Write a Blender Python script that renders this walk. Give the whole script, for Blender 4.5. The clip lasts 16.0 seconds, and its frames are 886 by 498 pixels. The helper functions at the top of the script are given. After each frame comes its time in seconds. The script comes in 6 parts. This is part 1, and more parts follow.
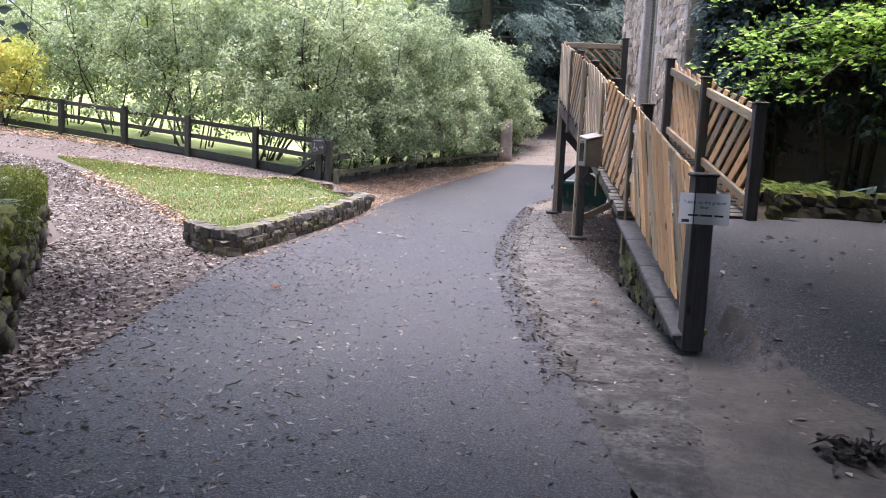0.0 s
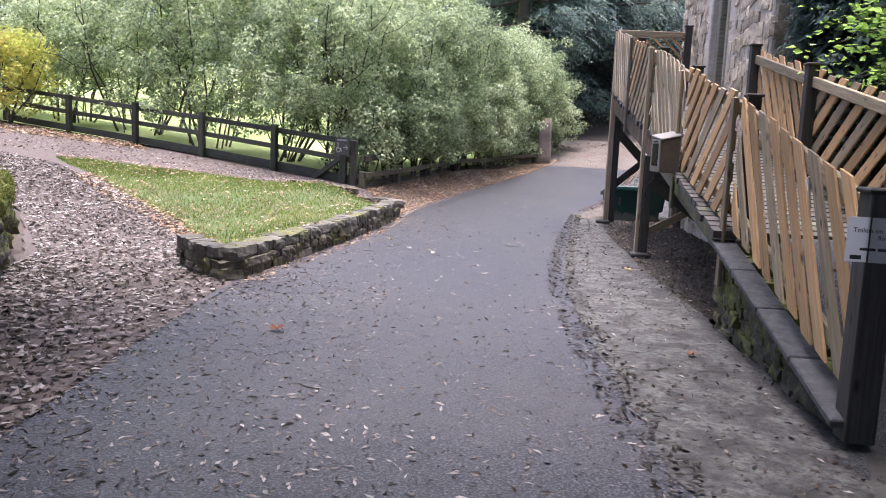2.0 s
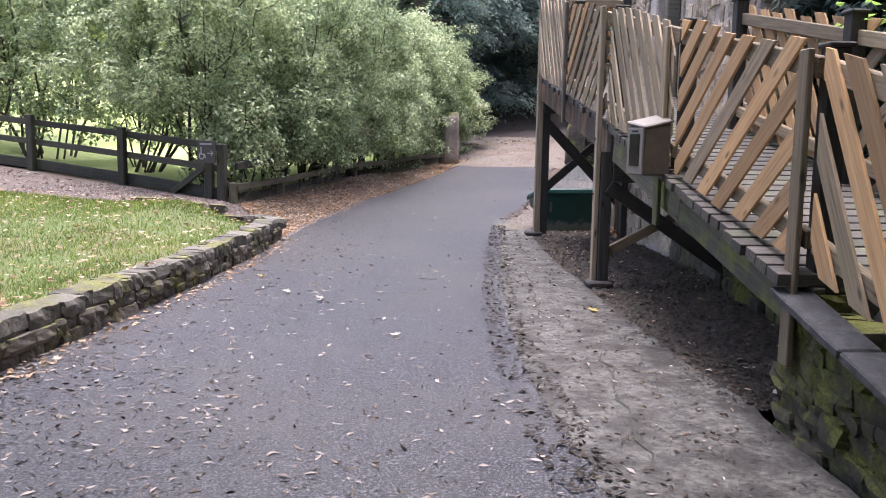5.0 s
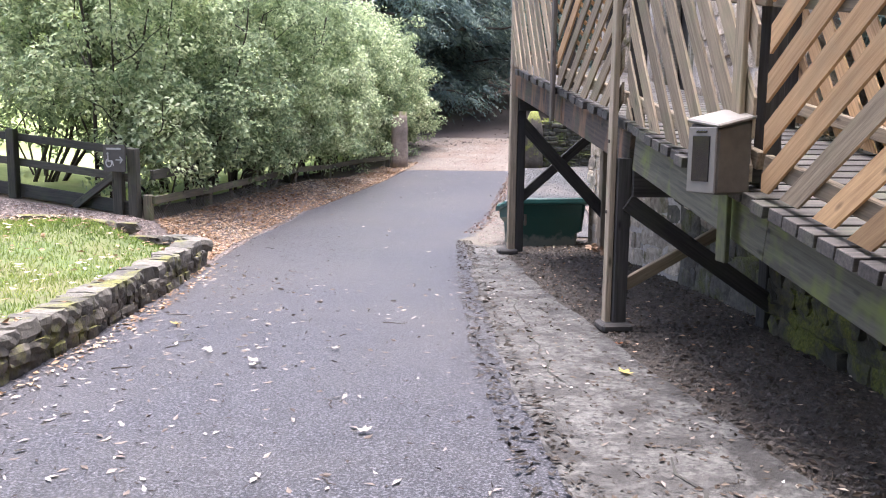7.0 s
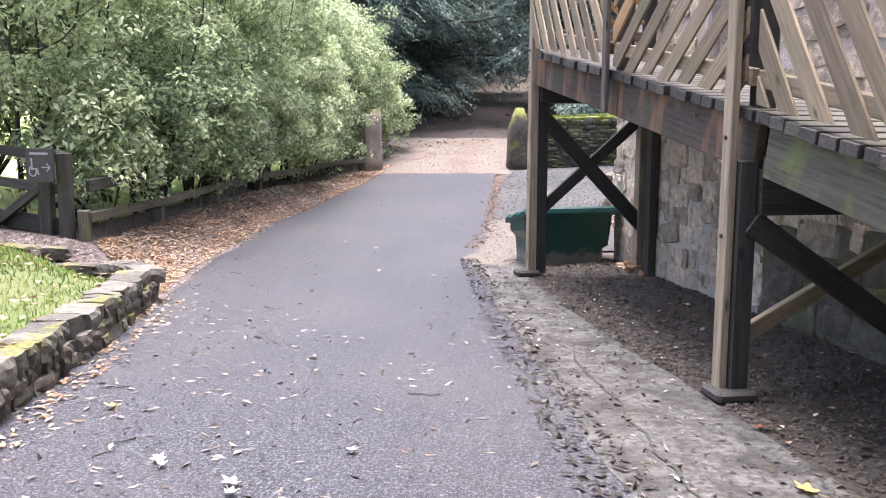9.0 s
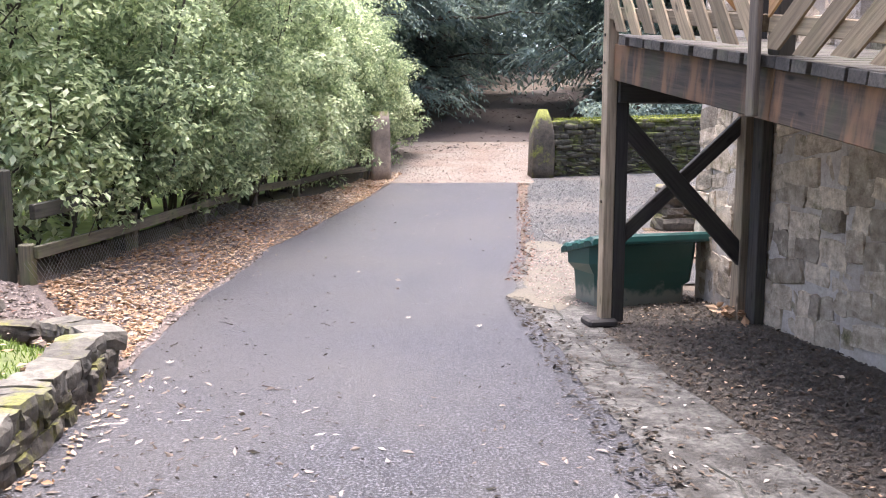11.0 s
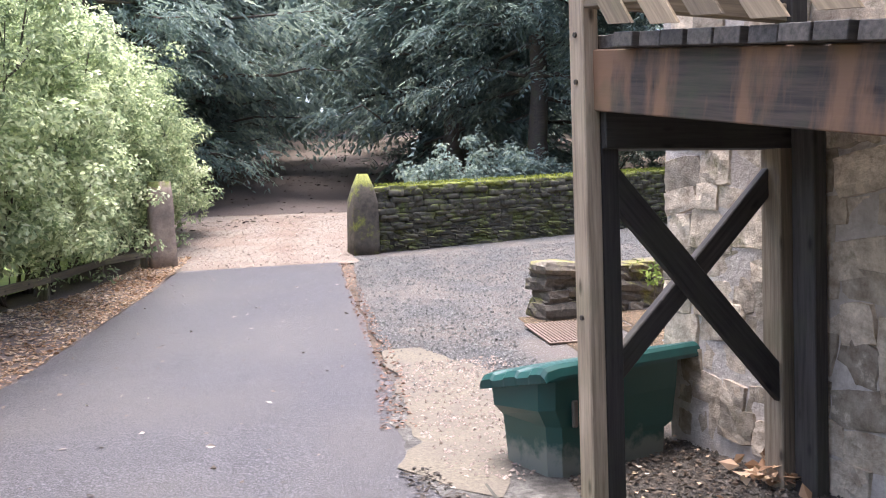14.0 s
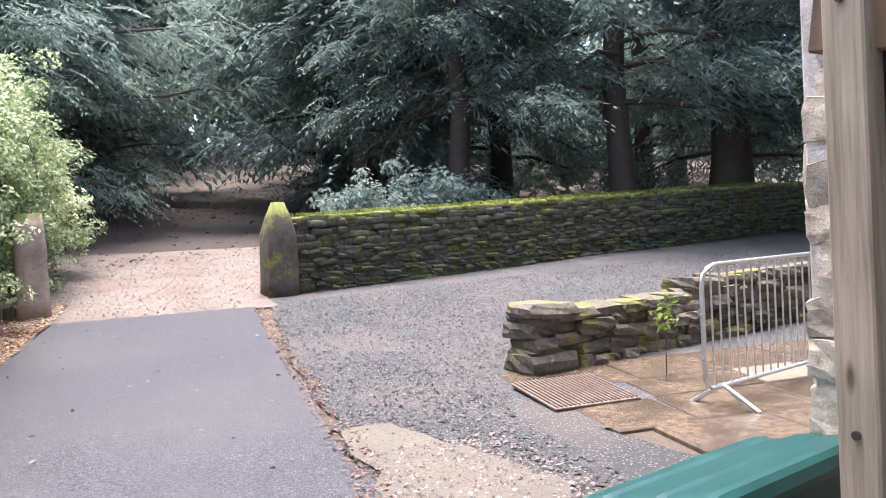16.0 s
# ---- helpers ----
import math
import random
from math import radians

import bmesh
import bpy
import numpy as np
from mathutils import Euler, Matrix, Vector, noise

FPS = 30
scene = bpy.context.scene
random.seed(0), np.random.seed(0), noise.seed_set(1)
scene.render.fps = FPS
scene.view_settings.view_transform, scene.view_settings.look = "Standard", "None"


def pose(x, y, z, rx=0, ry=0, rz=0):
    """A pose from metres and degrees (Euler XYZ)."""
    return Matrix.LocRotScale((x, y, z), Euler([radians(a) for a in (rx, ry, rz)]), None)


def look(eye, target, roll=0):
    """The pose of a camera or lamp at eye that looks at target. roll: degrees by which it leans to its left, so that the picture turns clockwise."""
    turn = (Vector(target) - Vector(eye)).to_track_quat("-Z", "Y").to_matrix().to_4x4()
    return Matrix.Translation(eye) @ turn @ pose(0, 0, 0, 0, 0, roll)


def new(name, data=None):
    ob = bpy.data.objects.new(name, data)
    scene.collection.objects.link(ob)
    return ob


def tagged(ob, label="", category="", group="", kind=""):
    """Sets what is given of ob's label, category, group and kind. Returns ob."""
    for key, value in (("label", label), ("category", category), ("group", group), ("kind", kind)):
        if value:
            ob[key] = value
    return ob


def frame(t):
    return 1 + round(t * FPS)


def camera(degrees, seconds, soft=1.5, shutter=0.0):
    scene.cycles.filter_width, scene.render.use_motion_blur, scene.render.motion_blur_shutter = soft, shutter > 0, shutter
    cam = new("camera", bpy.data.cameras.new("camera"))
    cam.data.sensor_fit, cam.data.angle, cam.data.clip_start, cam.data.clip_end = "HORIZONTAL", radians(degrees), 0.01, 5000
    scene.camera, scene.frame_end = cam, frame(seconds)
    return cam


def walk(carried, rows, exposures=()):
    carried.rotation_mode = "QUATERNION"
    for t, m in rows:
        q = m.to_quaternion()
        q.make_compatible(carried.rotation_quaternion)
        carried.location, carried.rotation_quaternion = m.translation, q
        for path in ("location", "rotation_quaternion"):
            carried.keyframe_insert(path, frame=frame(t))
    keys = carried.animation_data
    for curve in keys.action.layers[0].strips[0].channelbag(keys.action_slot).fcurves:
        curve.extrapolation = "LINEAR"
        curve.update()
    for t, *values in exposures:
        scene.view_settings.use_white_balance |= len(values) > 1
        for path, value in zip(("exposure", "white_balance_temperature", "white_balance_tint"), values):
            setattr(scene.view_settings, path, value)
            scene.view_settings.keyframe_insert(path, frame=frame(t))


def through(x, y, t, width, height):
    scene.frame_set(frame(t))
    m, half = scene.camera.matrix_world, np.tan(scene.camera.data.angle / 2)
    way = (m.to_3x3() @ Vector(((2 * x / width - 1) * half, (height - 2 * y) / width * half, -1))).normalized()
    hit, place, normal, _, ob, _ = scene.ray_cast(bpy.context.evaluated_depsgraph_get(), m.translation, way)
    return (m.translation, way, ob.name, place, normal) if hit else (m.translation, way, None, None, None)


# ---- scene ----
cam = camera(55.8, 16.0, 1.05)
METRES, EYE, TILT, LEAN, TURN = 15.6, 1.5, 0.0, 0.0, 16.1
ROWS = [
    (0.0, 0.0, 0.0, 0.0, 0.33, -7.87, -2.42),
    (0.5, -0.0031, 0.0243, 0.0001, 0.7, -7.85, -2.42),
    (1.0, -0.0076, 0.0522, -0.0002, 1.28, -7.92, -2.53),
    (1.5, -0.0146, 0.083, -0.0015, 2.13, -7.93, -2.65),
    (2.0, -0.0103, 0.1122, -0.0017, 2.32, -7.94, -2.61),
    (2.5, -0.0114, 0.144, -0.003, 2.35, -7.92, -2.62),
    (3.0, -0.0084, 0.1756, -0.0035, 1.38, -7.91, -2.11),
    (3.5, -0.0098, 0.2073, -0.0036, -1.16, -7.87, -1.91),
    (4.0, -0.0091, 0.2367, -0.0042, -2.92, -7.8, -1.56),
    (6.5, -0.014, 0.3893, -0.0052, -7.03, -7.63, -0.73),
    (7.0, -0.015, 0.4176, -0.0042, -8.72, -7.61, -0.7),
    (7.5, -0.0152, 0.4464, -0.0038, -9.95, -7.58, -0.42),
    (8.0, -0.0201, 0.4794, -0.0029, -11.29, -7.56, -0.46),
    (8.5, -0.0274, 0.5093, -0.0038, -11.52, -7.52, -0.4),
    (9.0, -0.028, 0.5395, -0.0057, -11.67, -7.55, -0.22),
    (11.5, -0.0326, 0.6985, -0.0008, -12.08, -7.41, -0.09),
    (12.0, -0.0341, 0.7302, -0.0022, -12.27, -7.42, -0.07),
    (12.5, -0.0264, 0.763, -0.0009, -13.71, -7.36, 0.4),
    (13.0, -0.0233, 0.7964, -0.0006, -18.33, -6.27, 0.85),
    (13.5, -0.0157, 0.8281, 0.0006, -23.51, -4.8, 1.66),
    (14.0, -0.009, 0.8621, 0.0028, -26.79, -3.1, 1.97),
    (14.5, -0.0023, 0.8945, 0.0028, -28.86, -1.84, 2.32),
    (15.0, 0.0094, 0.9273, 0.0028, -32.01, -1.85, 2.75),
    (15.5, 0.0104, 0.9633, 0.0021, -34.13, -1.54, 2.81),
    (16.0, 0.01, 0.9899, 0.0033, -34.45, -1.21, 2.88),
]
walk(cam, [(t, pose(0, 0, EYE, TILT, LEAN, TURN) @ pose(METRES * x, METRES * y, METRES * z, 90 + pitch, roll, yaw)) for t, x, y, z, yaw, pitch, roll in ROWS],
     [(0.0, 1.75, 5850, 22), (2.5, 1.55, 5900, 22), (4.0, 1.44, 5950, 22), (7.0, 2.05, 5900, 20), (12.5, 2.16, 6200, 20), (16.0, 2.16, 6050, 19)])

# ---- world and light ----
SUN_TO = Vector((-0.02, 0.10, 1.0)).normalized()
world = bpy.data.worlds.new("sky")
scene.world = world
world.use_nodes = True
wn = world.node_tree.nodes
sky = wn.new("ShaderNodeTexSky")
sky.sky_type, sky.sun_disc = "NISHITA", False
sky.sun_elevation = math.asin(SUN_TO.z)
sky.sun_rotation = math.atan2(SUN_TO.x, SUN_TO.y)
sky.dust_density = 5.0
world.node_tree.links.new(sky.outputs[0], wn["Background"].inputs[0])
wn["Background"].inputs[1].default_value = 0.15
sun = new("sun", bpy.data.lights.new("sun", "SUN"))
sun.data.energy, sun.data.angle, sun.data.color = 2.4, radians(32.0), (1.0, 0.95, 0.88)
sun.matrix_basis = look((20, 20, 30), Vector((20, 20, 30)) - SUN_TO)


# ---- materials ----
def nodes_of(name):
    m = bpy.data.materials.new(name)
    m.use_nodes = True
    return m, m.node_tree.nodes, m.node_tree.links, m.node_tree.nodes["Principled BSDF"]


def rgb(c):
    return (c[0], c[1], c[2], 1.0)


def noise_node(n, l, vec, scale, detail=5.0, rough=0.6):
    t = n.new("ShaderNodeTexNoise")
    t.inputs["Scale"].default_value, t.inputs["Detail"].default_value, t.inputs["Roughness"].default_value = scale, detail, rough
    l.new(vec, t.inputs["Vector"])
    return t.outputs["Fac"]


def ramp_node(n, l, fac, stops):
    r = n.new("ShaderNodeValToRGB")
    e = r.color_ramp.elements
    e[0].position, e[0].color = stops[0][0], rgb(stops[0][1])
    e[1].position, e[1].color = stops[-1][0], rgb(stops[-1][1])
    for p, c in stops[1:-1]:
        e.new(p).color = rgb(c)
    l.new(fac, r.inputs[0])
    return r.outputs[0]


def mix_node(n, l, fac, a, b, mode="MIX"):
    m = n.new("ShaderNodeMix")
    m.data_type, m.blend_type = "RGBA", mode
    for s, v in ((m.inputs[0], fac), (m.inputs[6], a), (m.inputs[7], b)):
        if isinstance(v, (int, float)):
            s.default_value = v
        elif isinstance(v, tuple):
            s.default_value = rgb(v)
        else:
            l.new(v, s)
    return m.outputs[2]


def bump_node(n, l, bsdf, height, strength, dist=0.01):
    b = n.new("ShaderNodeBump")
    b.inputs["Strength"].default_value, b.inputs["Distance"].default_value = strength, dist
    l.new(height, b.inputs["Height"])
    l.new(b.outputs[0], bsdf.inputs["Normal"])


def position(n):
    return n.new("ShaderNodeNewGeometry").outputs["Position"]


def mapped(n, l, vec, scale, random_shift=False):
    m = n.new("ShaderNodeMapping")
    m.inputs["Scale"].default_value = scale
    l.new(vec, m.inputs["Vector"])
    if random_shift:
        info = n.new("ShaderNodeObjectInfo")
        k = n.new("ShaderNodeMath")
        k.operation = "MULTIPLY"
        k.inputs[1].default_value = 37.0
        l.new(info.outputs["Random"], k.inputs[0])
        l.new(k.outputs[0], m.inputs["Location"])
    return m.outputs[0]


def earthy(name, stops, fine, coarse, blotch, blotch_amount=0.5, roughness=0.85, bump=0.5, dist=0.01, specks=None):
    """A ground-like surface: fine grain coloured by stops, with coarse blotches and optional specks (scale, limit, colour)."""
    m, n, l, b = nodes_of(name)
    pos = position(n)
    f = noise_node(n, l, pos, fine, 6.0, 0.7)
    c = ramp_node(n, l, f, stops)
    g = noise_node(n, l, pos, coarse, 4.0, 0.6)
    gm = ramp_node(n, l, g, [(0.42, (0, 0, 0)), (0.62, (blotch_amount,) * 3)])
    c = mix_node(n, l, gm, c, blotch)
    if specks:
        v = n.new("ShaderNodeTexVoronoi")
        v.inputs["Scale"].default_value = specks[0]
        l.new(pos, v.inputs["Vector"])
        s = ramp_node(n, l, v.outputs["Distance"], [(specks[1] * 0.6, (1, 1, 1)), (specks[1], (0, 0, 0))])
        c = mix_node(n, l, s, c, specks[2])
    l.new(c, b.inputs["Base Color"])
    b.inputs["Roughness"].default_value = roughness
    bump_node(n, l, b, f, bump, dist)
    return m


def wood(name, dark, light, tint=(0.1, 0.12, 0.05), tint_amount=0.0, roughness=0.75, spread=0.35, stripes=None):
    """Sawn timber with its grain along the object's own x axis, each piece a little different."""
    m, n, l, b = nodes_of(name)
    tc = n.new("ShaderNodeTexCoord").outputs["Object"]
    v = mapped(n, l, tc, (1.2, 26, 26), True)
    f = noise_node(n, l, v, 2.0, 6.0, 0.65)
    c = ramp_node(n, l, f, [(0.28, dark), (0.5, tuple((a + q) / 2 for a, q in zip(dark, light))), (0.72, light)])
    knots = n.new("ShaderNodeTexVoronoi")
    knots.inputs["Scale"].default_value = 1.0
    l.new(mapped(n, l, tc, (3.2, 9, 9), True), knots.inputs["Vector"])
    k = ramp_node(n, l, knots.outputs["Distance"], [(0.05, (1, 1, 1)), (0.16, (0, 0, 0))])
    c = mix_node(n, l, k, c, tuple(a * 0.45 for a in dark))
    if stripes:
        sf = noise_node(n, l, mapped(n, l, tc, (6.0, 1.2, 1.2), True), 1.0, 5.0, 0.6)
        c = mix_node(n, l, ramp_node(n, l, sf, [(0.47, (0, 0, 0)), (0.60, (0.9, 0.9, 0.9))]), c, stripes)
    big = noise_node(n, l, position(n), 3.0, 3.0)
    t = ramp_node(n, l, big, [(0.5, (0, 0, 0)), (0.66, (tint_amount,) * 3)])
    c = mix_node(n, l, t, c, tint)
    info = n.new("ShaderNodeObjectInfo")
    h = n.new("ShaderNodeHueSaturation")
    mr = n.new("ShaderNodeMapRange")
    mr.inputs["To Min"].default_value, mr.inputs["To Max"].default_value = 1 - spread, 1 + spread
    l.new(info.outputs["Random"], mr.inputs["Value"])
    l.new(mr.outputs[0], h.inputs["Value"])
    l.new(c, h.inputs["Color"])
    l.new(h.outputs[0], b.inputs["Base Color"])
    b.inputs["Roughness"].default_value = roughness
    bump_node(n, l, b, f, 0.35, 0.004)
    return m


def stone(name, dark, light, moss=(0.10, 0.13, 0.025), moss_amount=0.0, moss_up=0.0, scale=9.0, island=False, bump=0.9):
    """Weathered stone: blotched, each piece its own shade, with moss in patches and more of it on faces that look up."""
    m, n, l, b = nodes_of(name)
    pos = position(n)
    f = noise_node(n, l, pos, scale, 8.0, 0.7)
    c = ramp_node(n, l, f, [(0.3, dark), (0.7, light)])
    if island:
        rnd = n.new("ShaderNodeNewGeometry").outputs["Random Per Island"]
    else:
        rnd = n.new("ShaderNodeObjectInfo").outputs["Random"]
    h = n.new("ShaderNodeHueSaturation")
    mr = n.new("ShaderNodeMapRange")
    mr.inputs["To Min"].default_value, mr.inputs["To Max"].default_value = 0.6, 1.4
    l.new(rnd, mr.inputs["Value"])
    l.new(mr.outputs[0], h.inputs["Value"])
    l.new(c, h.inputs["Color"])
    c = h.outputs[0]
    lichen = ramp_node(n, l, noise_node(n, l, pos, 5.5, 6.0, 0.7), [(0.60, (0, 0, 0)), (0.68, (0.6, 0.6, 0.6))])
    c = mix_node(n, l, lichen, c, tuple(min(1, a * 1.25) for a in light))
    if moss_amount or moss_up:
        sep = n.new("ShaderNodeSeparateXYZ")
        l.new(n.new("ShaderNodeNewGeometry").outputs["Normal"], sep.inputs[0])
        up = n.new("ShaderNodeMapRange")
        up.inputs["From Min"].default_value, up.inputs["From Max"].default_value = 0.2, 0.9
        up.inputs["To Max"].default_value = moss_up
        l.new(sep.outputs[2], up.inputs["Value"])
        add = n.new("ShaderNodeMath")
        l.new(noise_node(n, l, pos, 2.6, 7.0, 0.7), add.inputs[0])
        l.new(up.outputs[0], add.inputs[1])
        lim = 0.62 - 0.3 * moss_amount
        mm = ramp_node(n, l, add.outputs[0], [(lim, (0, 0, 0)), (lim + 0.12, (1, 1, 1))])
        mc = ramp_node(n, l, noise_node(n, l, pos, 60, 4.0), [(0.3, tuple(a * 0.5 for a in moss)), (0.7, tuple(a * 1.7 for a in moss))])
        c = mix_node(n, l, mm, c, mc)
    l.new(c, b.inputs["Base Color"])
    b.inputs["Roughness"].default_value = 0.9
    bump_node(n, l, b, f, bump, 0.02)
    return m


def leafy(name, stops, through=0.45, rough=0.5, glow=0.1):
    """Leaves: each leaf its own colour from stops, thin enough to let some light pass."""
    m, n, l, b = nodes_of(name)
    rnd = n.new("ShaderNodeNewGeometry").outputs["Random Per Island"]
    big = noise_node(n, l, position(n), 0.7, 3.0)
    add = n.new("ShaderNodeMath")
    add.operation = "MULTIPLY_ADD"
    add.inputs[1].default_value = 0.55
    l.new(rnd, add.inputs[0])
    sc = n.new("ShaderNodeMath")
    sc.operation = "MULTIPLY_ADD"
    sc.inputs[1].default_value, sc.inputs[2].default_value = 1.3, -0.42
    l.new(big, sc.inputs[0])
    l.new(sc.outputs[0], add.inputs[2])
    c = ramp_node(n, l, add.outputs[0], stops)
    l.new(c, b.inputs["Base Color"])
    b.inputs["Roughness"].default_value = rough
    b.inputs["Specular IOR Level"].default_value = 0.5 if rough < 0.45 else 0.15
    t = n.new("ShaderNodeBsdfTranslucent")
    tint = mix_node(n, l, glow, c, (0.56, 0.66, 0.36), "MIX")
    l.new(tint, t.inputs[0])
    mx = n.new("ShaderNodeMixShader")
    mx.inputs[0].default_value = through
    l.new(b.outputs[0], mx.inputs[1])
    l.new(t.outputs[0], mx.inputs[2])
    l.new(mx.outputs[0], n["Material Output"].inputs[0])
    return m


def plain(name, c, roughness=0.5, metal=0.0, vary=0.12, scale=14.0, bump=0.1):
    m, n, l, b = nodes_of(name)
    f = noise_node(n, l, position(n), scale, 6.0)
    l.new(ramp_node(n, l, f, [(0.3, tuple(a * (1 - vary) for a in c)), (0.7, tuple(min(1, a * (1 + vary)) for a in c))]), b.inputs["Base Color"])
    b.inputs["Roughness"].default_value, b.inputs["Metallic"].default_value = roughness, metal
    bump_node(n, l, b, f, bump, 0.004)
    return m


M_SOIL = earthy("soil", [(0.3, (0.035, 0.025, 0.017)), (0.7, (0.11, 0.078, 0.05))], 30, 1.1, (0.06, 0.05, 0.034))
M_ASPHALT = earthy("asphalt", [(0.39, (0.006, 0.006, 0.0078)), (0.51, (0.028, 0.0276, 0.032)), (0.64, (0.185, 0.181, 0.197))], 70, 0.45, (0.075, 0.069, 0.062), 0.38, 0.42, 1.0, 0.009, (52, 0.18, (0.125, 0.123, 0.13)))
M_DARKASPHALT = earthy("dark_asphalt", [(0.39, (0.006, 0.006, 0.0075)), (0.51, (0.024, 0.024, 0.0275)), (0.62, (0.15, 0.147, 0.16))], 66, 0.6, (0.02, 0.019, 0.018), 0.5, 0.5, 1.0, 0.014, (34, 0.15, (0.06, 0.059, 0.062)))
M_TRACK = earthy("pale_track", [(0.3, (0.07, 0.058, 0.045)), (0.7, (0.215, 0.183, 0.148))], 28, 1.1, (0.11, 0.075, 0.052), 0.8, 0.85, 0.8, 0.02)
# Reddish-brown soil, its colour lowered to hold the deep shade under the yews.
M_SOILTRACK = earthy("shade_darkened_track_soil", [(0.3, (0.022, 0.016, 0.013)), (0.7, (0.065, 0.048, 0.04))], 30, 0.7, (0.05, 0.035, 0.028), 0.6)
M_GRIT = earthy("grit_path", [(0.3, (0.05, 0.038, 0.032)), (0.7, (0.155, 0.122, 0.105))], 60, 1.4, (0.11, 0.082, 0.064), 0.7)
M_GRAVEL = earthy("gravel", [(0.3, (0.025, 0.026, 0.026)), (0.7, (0.082, 0.083, 0.081))], 55, 0.9, (0.12, 0.098, 0.08), 0.6, 0.9, 1.0, 0.03, (38, 0.32, (0.22, 0.22, 0.22)))
M_CHIPS = earthy("dark_chippings", [(0.3, (0.02, 0.017, 0.013)), (0.7, (0.10, 0.083, 0.066))], 60, 2.0, (0.07, 0.055, 0.04), 0.6, 0.9, 1.0, 0.03)
M_CONCRETE = earthy("old_concrete", [(0.36, (0.028, 0.026, 0.022)), (0.64, (0.15, 0.144, 0.128))], 26, 4.2, (0.022, 0.019, 0.015), 0.85, 0.7, 1.0, 0.02, (9, 0.09, (0.08, 0.07, 0.055)))
M_WETCONC = earthy("damp_brown_concrete", [(0.3, (0.036, 0.032, 0.026)), (0.7, (0.13, 0.115, 0.095))], 22, 1.3, (0.022, 0.019, 0.016), 0.8, 0.62, 0.8, 0.015, (30, 0.16, (0.11, 0.10, 0.085)))
M_MORTAR = earthy("lime_mortar", [(0.3, (0.40, 0.35, 0.30)), (0.7, (0.64, 0.59, 0.52))], 22, 1.6, (0.34, 0.28, 0.22), 0.7, 0.9, 0.8, 0.02)
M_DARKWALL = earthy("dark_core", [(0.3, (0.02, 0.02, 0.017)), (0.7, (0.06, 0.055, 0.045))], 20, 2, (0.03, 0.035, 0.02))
M_GRASS = earthy("grass_base", [(0.3, (0.045, 0.068, 0.018)), (0.7, (0.13, 0.17, 0.045))], 40, 1.2, (0.14, 0.12, 0.05), 0.6)
# Meadow grass far paler than the lawn: sunlight put into the colour.
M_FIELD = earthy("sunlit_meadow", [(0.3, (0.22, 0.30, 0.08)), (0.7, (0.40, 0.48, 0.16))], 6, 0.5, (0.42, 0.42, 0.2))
M_FRESH = wood("fresh_timber", (0.31, 0.178, 0.078), (0.58, 0.37, 0.18), (0.3, 0.25, 0.15), 0.25)
M_AGED = wood("weathered_timber", (0.13, 0.098, 0.062), (0.36, 0.28, 0.18), (0.16, 0.17, 0.08), 0.35)
M_DARKWOOD = wood("dark_stained_timber", (0.018, 0.016, 0.015), (0.065, 0.058, 0.052), (0.07, 0.08, 0.04), 0.2)
M_POST = wood("grey_brown_post", (0.16, 0.12, 0.08), (0.42, 0.34, 0.24), (0.14, 0.15, 0.07), 0.25)
M_DECK = wood("deck_boards", (0.027, 0.025, 0.022), (0.108, 0.094, 0.08), (0.10, 0.12, 0.05), 0.35)
M_SIDE = wood("stained_side_board", (0.032, 0.026, 0.022), (0.11, 0.08, 0.06), (0.07, 0.085, 0.04), 0.5, stripes=(0.235, 0.13, 0.07))
M_MOSSBOARD = wood("mossy_side_board", (0.04, 0.038, 0.028), (0.14, 0.13, 0.09), (0.15, 0.175, 0.04), 0.95)
M_POSTDARK = wood("dark_grey_post", (0.04, 0.033, 0.027), (0.125, 0.10, 0.078), (0.10, 0.11, 0.05), 0.3)
# Mossy rail timber, darkened in colour for the shadow under the hedge.
M_LANERAIL = wood("shade_darkened_lane_rail", (0.04, 0.035, 0.024), (0.135, 0.12, 0.08), (0.11, 0.13, 0.05), 0.5)
M_FENCE = wood("old_fence_timber", (0.02, 0.019, 0.014), (0.075, 0.07, 0.05), (0.07, 0.09, 0.035), 0.4)
M_RAILTOP = wood("pale_fence_rail", (0.12, 0.11, 0.08), (0.34, 0.31, 0.24), (0.12, 0.14, 0.06), 0.3)
M_SLATE = stone("slate_coping", (0.03, 0.03, 0.031), (0.085, 0.085, 0.087), scale=14)
M_STONE = stone("wall_stone", (0.045, 0.04, 0.032), (0.155, 0.135, 0.105), moss=(0.13, 0.125, 0.03), moss_amount=0.28, moss_up=0.08, scale=14)
M_CAPSTONE = stone("lawn_wall_cap_stone", (0.06, 0.056, 0.046), (0.17, 0.155, 0.125), moss=(0.13, 0.13, 0.035), moss_amount=0.2, moss_up=0.06, scale=14)
M_MOSSY = stone("mossy_stone", (0.045, 0.042, 0.034), (0.135, 0.12, 0.095), moss=(0.08, 0.082, 0.028), moss_amount=0.42, moss_up=0.18, scale=13)
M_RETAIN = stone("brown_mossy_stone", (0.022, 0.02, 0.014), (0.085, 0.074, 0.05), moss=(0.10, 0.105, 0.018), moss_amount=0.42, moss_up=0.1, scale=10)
M_DRY = stone("dry_wall_stone", (0.024, 0.023, 0.016), (0.08, 0.074, 0.054), moss=(0.075, 0.085, 0.022), moss_amount=0.38, moss_up=0.15)
M_COPE = stone("mossy_cope_stone", (0.09, 0.09, 0.06), (0.26, 0.24, 0.17), moss=(0.15, 0.165, 0.03), moss_amount=0.6, moss_up=0.3)
